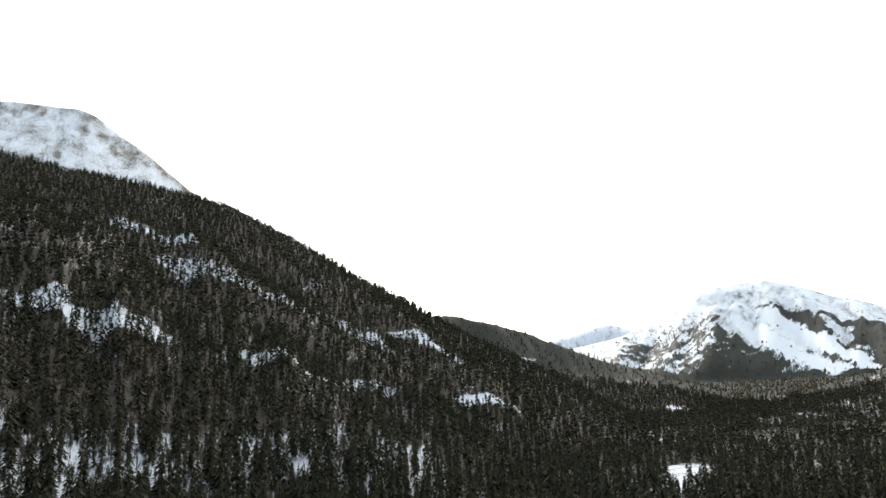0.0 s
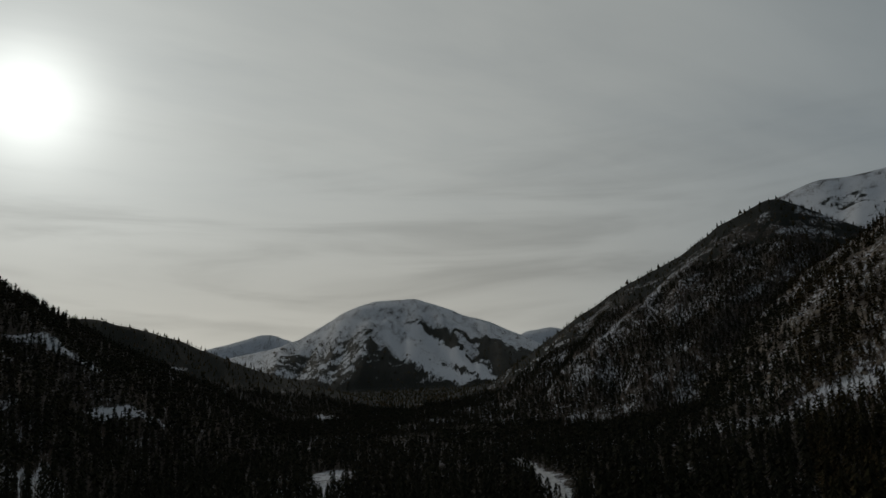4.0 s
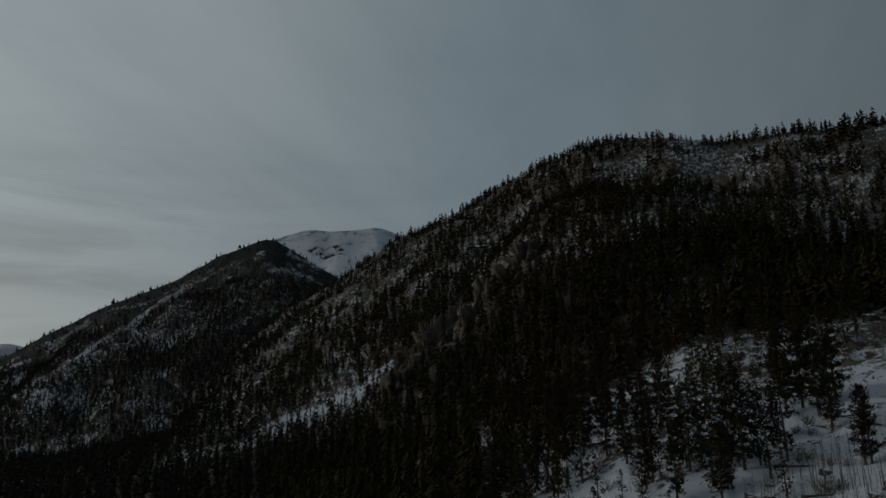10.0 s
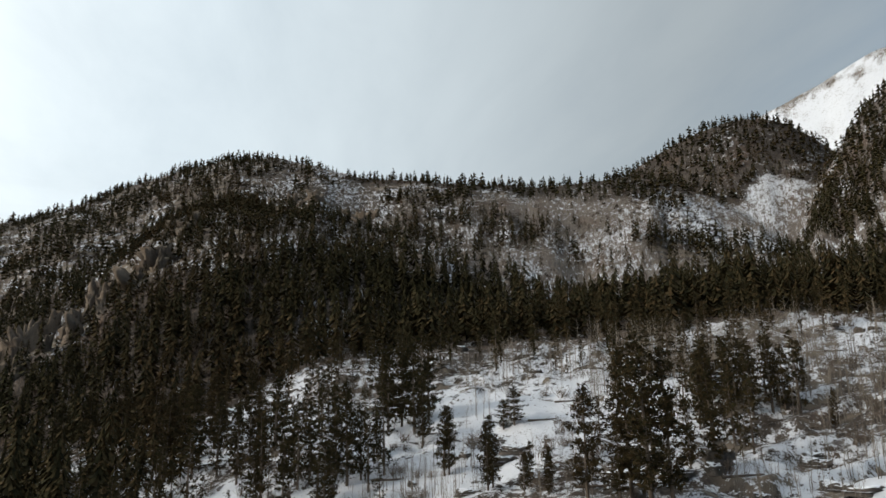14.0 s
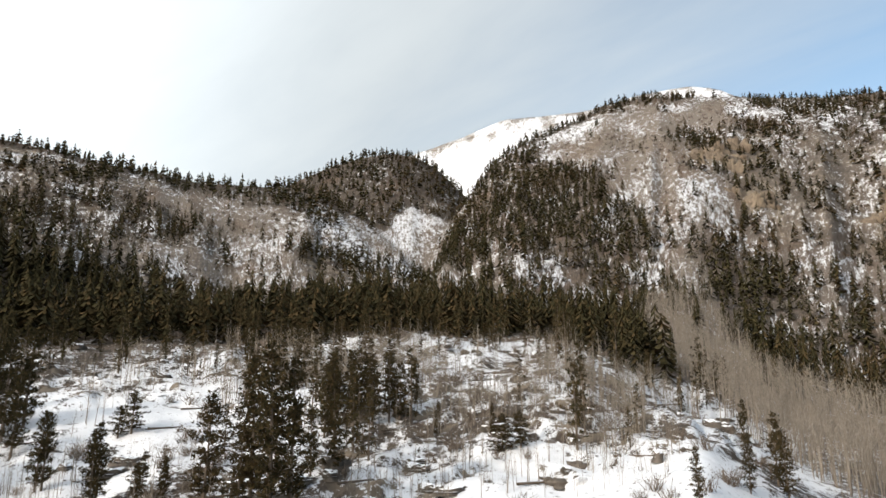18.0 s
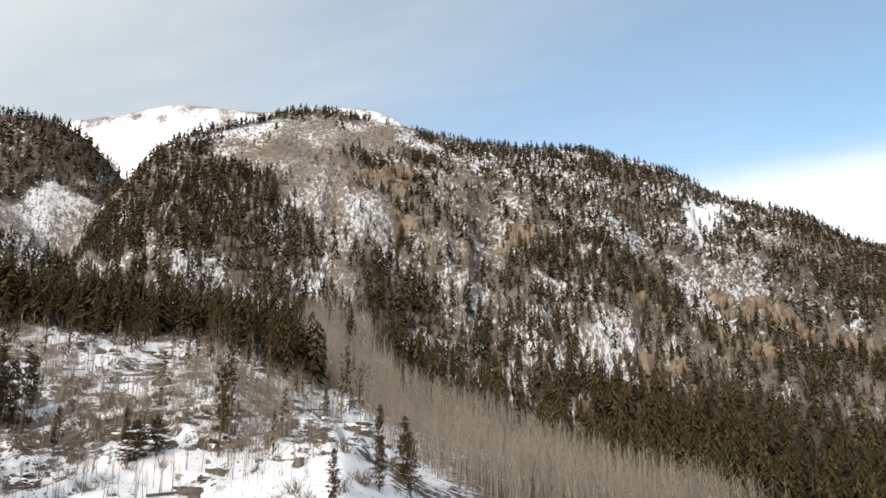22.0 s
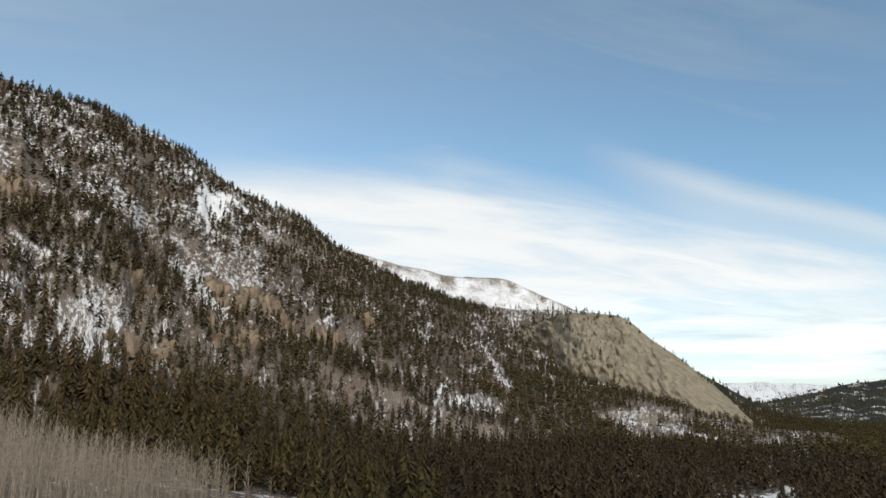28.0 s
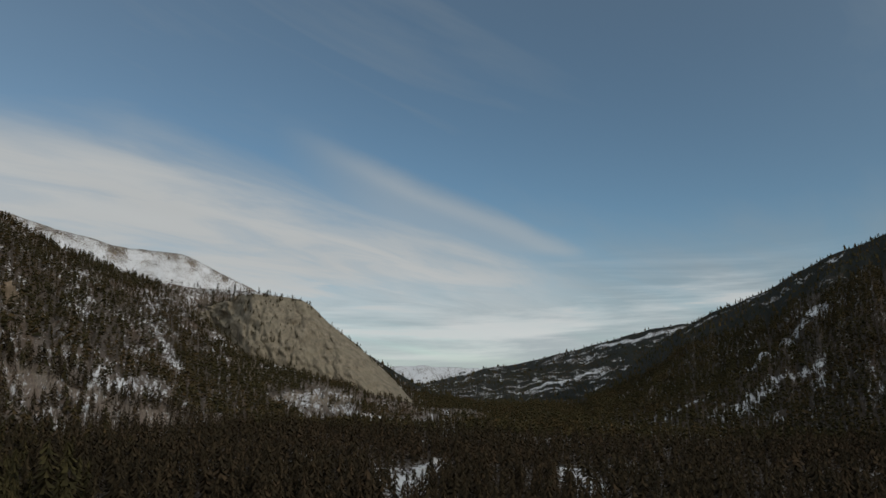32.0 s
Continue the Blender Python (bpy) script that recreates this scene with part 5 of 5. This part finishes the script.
NEAR_PINES = ((100.0, 92, 9.0), (98.3, 107, 11), (103.9, 84, 8.5), (106.9, 83, 5), (87.2, 92, 10), (85.0, 98, 9), (90.4, 88, 9), (113.8, 72, 8.5))
LOW_PINES = ((105.8, 106, 5.9), (134.6, 93, 5.2), (136.1, 93, 4.9), (104.9, 107, 4.6))


def plant_knoll():
    rng = random.Random(77)
    for at, (b, d, h) in zip(spots_of(LONE_PINES + MORE_PINES), LONE_PINES + MORE_PINES):
        pine(at, h * 1.16, rng.choice((1, 2, 2, 4, 5)), rng.uniform(0, 360))
    for at, (b, d, h) in zip(spots_of(NEAR_PINES), NEAR_PINES):
        pine(at, h, rng.choice((2, 4, 5)), rng.uniform(0, 360))
    for at, (b, d, h) in zip(spots_of(LOW_PINES), LOW_PINES):
        pine(at, h, rng.choice((4, 6)), rng.uniform(0, 360), "low bushy dark pine on the snow", "bushy pines on the knoll", wide=1.7)
    found = []
    for k in range(640):
        b, d = rng.uniform(62, 152), rng.uniform(86, 186)
        want = 0.85 * float(step(np.array(float(90 - b)), 0, 12))
        want = max(want, 0.20, 0.9 * float(step(np.array(106.0 - b), 0, 10)), 0.85 * float(step(np.array(d), 128, 160)))
        woody = float(fbm(np.array(b * d / 57 / 19.0), np.array(d / 19.0), 2, 401))
        if rng.random() < want * (0.6 + 1.6 * woody):
            found.append((b, d))
    for k in range(110):
        b, d = rng.uniform(70, 97), rng.uniform(92, 172)
        if float(fbm(np.array(b * d / 57 / 14.0), np.array(d / 14.0), 2, 409)) > -0.1:
            found.append((b, d))
    for k in range(110):
        b, d = rng.uniform(109, 127), rng.uniform(92, 152)
        if float(fbm(np.array(b * d / 57 / 14.0), np.array(d / 14.0), 2, 407)) > -0.12:
            found.append((b, d))
    # the open snow of the knoll keeps its single trees only
    found = [(b, d) for b, d in found if not (95.5 < b < 109 and 70 < d < 134) or rng.random() < 0.12]
    found.sort(key=lambda p: p[1])
    rest, found = found[225:], found[:225]
    for at in spots_of(found):
        pine(at, rng.uniform(4, 12), rng.choice((0, 1, 2, 3, 4, 5)), rng.uniform(0, 360), "dark pine among rocks below the bench", "pines below the bench", FAR_PINES)


    shapes = []
    for k in range(5):
        (tv, tf), (cv, cf) = pine_parts(340 + k, 1.0 + 0.1 * k, False)
        shapes.append((np.concatenate([tv, cv]) / 10.0, np.concatenate([tf, cf + len(tv)])))
    dice = np.random.default_rng(79)
    h = dice.uniform(5, 12, len(rest))
    v, f = planted(shapes, np.array(spots_of(rest)), h, h, dice)
    tagged(new("pine_wood", mesh_of("pine_wood", v, f, NEEDLES)), "dark pines among rocks at the foot of the bench", "trees", kind="stuff")


plant_knoll()


def aspen_parts(seed):
    rng = random.Random(seed)
    tv, tf, bv, bf = [], [], [], []
    bend = rng.uniform(-0.4, 0.4), rng.uniform(-0.4, 0.4)
    pts = [Vector((bend[0] * t * t, bend[1] * t * t, 9 * t - 0.3 * (t == 0))) for t in (0, 0.35, 0.7, 1)]
    for k in range(3):
        stick(tv, tf, pts[k], pts[k + 1], 0.10 * (1 - 0.3 * k), 0.10 * (1 - 0.3 * (k + 1)) + 0.005, 5)
    for k in range(20):
        t = rng.uniform(0.32, 0.97)
        p = Vector((bend[0] * t * t, bend[1] * t * t, 9 * t))
        a, out = rng.uniform(0, 6.283), rng.uniform(0.5, 1.5) * (1.15 - t)
        q = p + Vector((out * math.cos(a), out * math.sin(a), out * rng.uniform(0.7, 1.5) + 0.2))
        stick(bv, bf, p, q, 0.024, 0.009, 3)
        for j in range(2):
            c = p.lerp(q, rng.uniform(0.4, 0.9))
            stick(bv, bf, c, c + Vector((rng.gauss(0, 0.2), rng.gauss(0, 0.2), rng.uniform(0.2, 0.5))), 0.011, 0.005, 3)
    return (np.array(tv), np.array(tf)), (np.array(bv), np.array(bf))


ASPENS = [(mesh_of("trunk", *t, ASPEN), mesh_of("crown", *b, ASPEN)) for t, b in (aspen_parts(500 + k) for k in range(6))]
# Groups of thin bare aspens on the knoll: bearings, distances, how many, height.
GROVES = ((127, 146, 88, 116, 90, 5.0), (122, 138, 72, 88, 60, 4.0), (112, 128, 100, 124, 44, 6.0), (95, 104, 84, 96, 40, 4.5), (140, 149, 80, 100, 50, 4.0))
STANDS = ((105, 120, 124, 160, 120, 7.0), (88, 106, 110, 165, 120, 7.0), (127, 146, 92, 130, 420, 5.5), (132, 150, 116, 160, 330, 6.5), (112, 130, 112, 150, 260, 7.0), (122, 148, 74, 100, 170, 3.4), (92, 112, 72, 96, 160, 3.8))


def plant_aspens():
    rng = random.Random(91)
    for b0, b1, d0, d1, many, tall in GROVES:
        for x, y, z in spots_of([(rng.uniform(b0, b1), rng.uniform(d0, d1)) for k in range(many)]):
            root, kind = new("aspen_tree"), rng.choice(ASPENS)
            for name, me in zip(("trunk", "crown"), kind):
                part_ob = new(name, me)
                part_ob.parent = root
            s = tall / 9 * rng.uniform(0.6, 1.15)
            root.matrix_world = pose(x, y, z, rng.gauss(0, 3), rng.gauss(0, 3), rng.uniform(0, 360)) @ Matrix.Diagonal((s, s, s, 1))
            tagged(root, "thin bare grey aspen sapling standing in snow", "tree", "aspens on the knoll")


plant_aspens()


def thin_growth():
    """Stands of stems too many to count, and low brush over the bare strips of the knoll."""
    rng = np.random.default_rng(93)
    bs, ds, hs = [], [], []
    for b0, b1, d0, d1, many, tall in STANDS:
        b, d = rng.uniform(b0, b1, many * 2), rng.uniform(d0, d1, many * 2)
        x, y = np.sin(np.radians(b)) * d, np.cos(np.radians(b)) * d
        keep = rng.random(len(b)) < 0.5 + 1.6 * fbm(x / 11, y / 11, 3, 331)
        bs.append(b[keep]), ds.append(d[keep]), hs.append(tall * rng.uniform(0.5, 1.2, keep.sum()))
    b, d, h = np.concatenate(bs), np.concatenate(ds), np.concatenate(hs)
    v, f = planted([aspen_shape(s + 30, 8) for s in range(6)], place(b, d, land(b, d)[0]), h, h * 1.1, rng)
    tagged(new("aspen_saplings", mesh_of("aspen_saplings", v, f, ASPEN)), "many thin bare grey saplings over the snowy knoll", "trees", kind="stuff")
    b, d = rng.uniform(68, 156, 30000), np.sqrt(rng.uniform(62 ** 2, 176 ** 2, 30000))
    z, which, up = land(b, d)
    snow, rock, grass = cover(b, d, z, which, up)
    keep = rng.random(len(b)) < np.clip(0.75 - snow, 0.03, 0.55)
    b, d, z = b[keep][:2600], d[keep][:2600], z[keep][:2600]
    s = rng.uniform(0.5, 1.5, len(b))
    v, f = planted([brush_shape(k) for k in range(6)], place(b, d, z), s, s, rng)
    tagged(new("brush", mesh_of("brush", v, f, TWIG)), "low leafless grey-brown brush over bare rocky ground", "brush", kind="stuff")


def brush_shape(seed):
    """A small fan of twigs, about one unit high: vertices and triangles."""
    rng = random.Random(seed)
    v, f = [], []
    for k in range(11):
        a, lean, l = rng.uniform(0, 6.283), rng.uniform(0.1, 1.3), rng.uniform(0.4, 1.0)
        x, y = rng.gauss(0, 0.4), rng.gauss(0, 0.4)
        n = math.hypot(lean, 1.0)
        tip = (x + math.cos(a) * lean / n * l, y + math.sin(a) * lean / n * l, l / n)
        base = len(v)
        v += [(x - 0.02, y, -0.05), (x + 0.02, y + 0.012, -0.05), (x, y - 0.024, -0.05), tip]
        f += [(base, base + 1, base + 3), (base + 1, base + 2, base + 3), (base + 2, base, base + 3)]
    return np.array(v), np.array(f)


thin_growth()


def ledges():
    """Dark boulders and ledges of the knoll, each with snow lying on its back."""
    rng = random.Random(55)
    stones = [rock_shape(600 + k, 14, 8, 0.8) for k in range(5)]
    rocks = [mesh_of("stone", *p, LEDGE) for p in stones]
    caps = []
    for v, f in stones:
        w = v.copy()
        w[:, :2] *= 0.86
        w[:, 2] = np.where(w[:, 2] > 0.35, w[:, 2] + 0.07, 0.2)
        caps.append(mesh_of("snow_cap", w, f, SNOW))
    found = [(rng.uniform(66, 153), rng.uniform(70, 178)) for k in range(230)]
    found = [(b, d) for b, d in found if float(fbm(np.array(b / 9.0), np.array(d / 22.0), 2, 611)) > -0.1]
    for (x, y, z), (b, d) in zip(spots_of(found), found):
        i, w = rng.randrange(5), rng.uniform(0.6, 2.3)
        root = new("boulder", rocks[i])
        root.matrix_world = pose(x, y, z - 0.1, 0, 0, -b + rng.uniform(-30, 30)) @ Matrix.Diagonal((w, w * rng.uniform(0.4, 0.8), rng.uniform(0.6, 1.5), 1))
        if rng.random() < 0.75:
            cap = new("snow_cap", caps[i])
            cap.parent = root
        tagged(root, "dark ledge boulder with snow on top", "rock", "boulders of the knoll")


ledges()


def shrubs():
    rng = random.Random(66)
    kinds = []
    for k in range(5):
        v, f = [], []
        for j in range(26):
            a, lean, l = rng.uniform(0, 6.283), rng.uniform(0.1, 1.0), rng.uniform(0.6, 1.2)
            p = Vector((rng.gauss(0, 0.2), rng.gauss(0, 0.2), -0.05))
            q = p + Vector((math.cos(a) * lean, math.sin(a) * lean, 1.1)).normalized() * l
            stick(v, f, p, q, 0.02, 0.008, 3)
            for _ in range(1):
                c = p.lerp(q, rng.uniform(0.4, 0.9))
                stick(v, f, c, c + Vector((rng.gauss(0, 0.25), rng.gauss(0, 0.25), rng.uniform(0.1, 0.4))), 0.012, 0.005, 3)
        kinds.append(mesh_of("shrub", np.array(v), np.array(f), TWIG))
    found = [(rng.uniform(70, 156), rng.uniform(64, 172)) for k in range(640)]
    found = [(b, d) for b, d in found if float(fbm(np.array(b / 7.0), np.array(d / 15.0), 2, 631)) > 0.03]
    for x, y, z in spots_of(found):
        s = rng.uniform(0.7, 1.9)
        ob = new("shrub", rng.choice(kinds))
        ob.matrix_world = pose(x, y, z, 0, 0, rng.uniform(0, 360)) @ Matrix.Diagonal((s * 1.3, s * 1.3, s, 1))
        tagged(ob, "low leafless brown shrub in the snow", "shrub", "shrubs of the knoll")


shrubs()


def logs():
    rng = random.Random(44)
    found = [(rng.uniform(84, 148), rng.uniform(76, 150)) for k in range(34)]
    for (x, y, z), (b, d) in zip(spots_of(found), found):
        v, f = [], []
        l = rng.uniform(2.5, 6.5)
        stick(v, f, (-l / 2, 0, 0.1), (l / 2, 0, 0.25), 0.17, 0.08, 7)
        for j in range(rng.randrange(2, 6)):
            t = rng.uniform(-0.3, 0.5) * l
            stick(v, f, (t, 0, 0.2), (t + rng.uniform(0.2, 0.7), rng.gauss(0, 0.4), rng.uniform(0.4, 1.0)), 0.035, 0.012, 4)
        ob = new("fallen_log", mesh_of("fallen_log", np.array(v), np.array(f), BARK))
        ob.matrix_world = pose(x, y, z, 0, 0, -b + rng.gauss(0, 35))
        tagged(ob, "dark fallen dead log with broken limbs on snow", "log", "fallen logs")


logs()

# ---- the valley road and the sheds ----


def packed_snow():
    m, n = material("packed_snow")
    pos = n.add("ShaderNodeNewGeometry").outputs["Position"]
    a, b = n.noise(pos, 0.5, 5.0), n.noise(pos, 3.0, 4.0)
    c = n.mix(n.ramp(a, 0.35, 0.7), (0.62, 0.62, 0.63, 1), (0.36, 0.34, 0.32, 1))
    finish(n, n.mix(n.ramp(b, 0.5, 0.75, 0.0, 0.5), c, (0.22, 0.20, 0.18, 1)), 0.7, n.add("ShaderNodeBump", {"Strength": 0.4, "Distance": 0.1, "Height": b}).outputs[0])
    return m


PACKED = packed_snow()
ROADS = (((33.2, 400), (34.4, 345), (35.8, 310), (36.6, 269), (36.4, 235), (34, 200)), ((225.4, 330), (224.4, 293), (223.4, 266), (222.8, 230), (222.4, 200)))


def build_roads():
    for line in ROADS:
        pts = np.array([place(b, d, 0.0) for b, d in line])
        t = np.linspace(0, len(pts) - 1, 60)
        x, y = (np.interp(t, range(len(pts)), pts[:, k]) for k in (0, 1))
        for _ in range(14):
            x[1:-1], y[1:-1] = (x[:-2] + x[1:-1] + x[2:]) / 3, (y[:-2] + y[1:-1] + y[2:]) / 3
        nx, ny = -np.gradient(y), np.gradient(x)
        l = np.hypot(nx, ny)
        rows = []
        for off, up in ((-3.4, -0.7), (-2.7, 0.62), (-1.9, 0.35), (0, 0.42), (1.9, 0.35), (2.7, 0.62), (3.4, -0.7)):
            px, py = x + nx / l * off, y + ny / l * off
            b, d = np.degrees(np.arctan2(x, y)), np.hypot(x, y)
            rows.append(np.stack([px, py, land(b, d)[0] + up], -1))
        v, k = np.stack(rows, 1).reshape(-1, 3), len(rows)
        i, j = np.meshgrid(np.arange(len(x) - 1), np.arange(k - 1), indexing="ij")
        f = np.stack([i * k + j, i * k + j + 1, (i + 1) * k + j + 1, (i + 1) * k + j], -1).reshape(-1, 4)
        tagged(new("road", mesh_of("road", v, f, PACKED)), "narrow valley road under packed snow with low banks", "road", kind="structure")


build_roads()


def shed(at, turn, long):
    """A small plank shed with a snowed-over gable roof."""
    root = new("shed")
    v, w, h = [], long * 0.75, long * 0.8
    for sx in (-1, 1):
        v += [(sx * long / 2, -w / 2, -0.3), (sx * long / 2, w / 2, -0.3), (sx * long / 2, w / 2, h), (sx * long / 2, 0, h + w * 0.3), (sx * long / 2, -w / 2, h)]
    me = bpy.data.meshes.new("wall")
    me.from_pydata(v, [], [(0, 1, 6, 5), (1, 2, 7, 6), (4, 0, 5, 9), (0, 4, 3, 2, 1), (5, 6, 7, 8, 9)])
    me.materials.append(BARK)
    roof = bpy.data.meshes.new("roof")
    rv = []
    for sx in (-1, 1):
        x = sx * (long / 2 + 0.2)
        rv += [(x, -w / 2 - 0.2, h - 0.12), (x, 0, h + w * 0.3), (x, w / 2 + 0.2, h - 0.12), (x, w / 2 + 0.25, h + 0.15), (x, 0, h + w * 0.3 + 0.32), (x, -w / 2 - 0.25, h + 0.15)]
    roof.from_pydata(rv, [], [(0, 1, 7, 6), (1, 2, 8, 7), (2, 3, 9, 8), (3, 4, 10, 9), (4, 5, 11, 10), (5, 0, 6, 11), (0, 5, 4, 3, 2, 1), (6, 7, 8, 9, 10, 11)])
    roof.materials.append(SNOW)
    for name, data in (("wall", me), ("roof", roof)):
        new(name, data).parent = root
    root.matrix_world = pose(*at, 0, 0, turn)
    tagged(root, "small dark plank shed under a snowy roof", "shed", "sheds in the woods")


for at, turn, long in zip(spots_of(((213.9, 307), (214.5, 309))), (20, 35), (3.2, 2.0)):
    shed(at, turn, long)
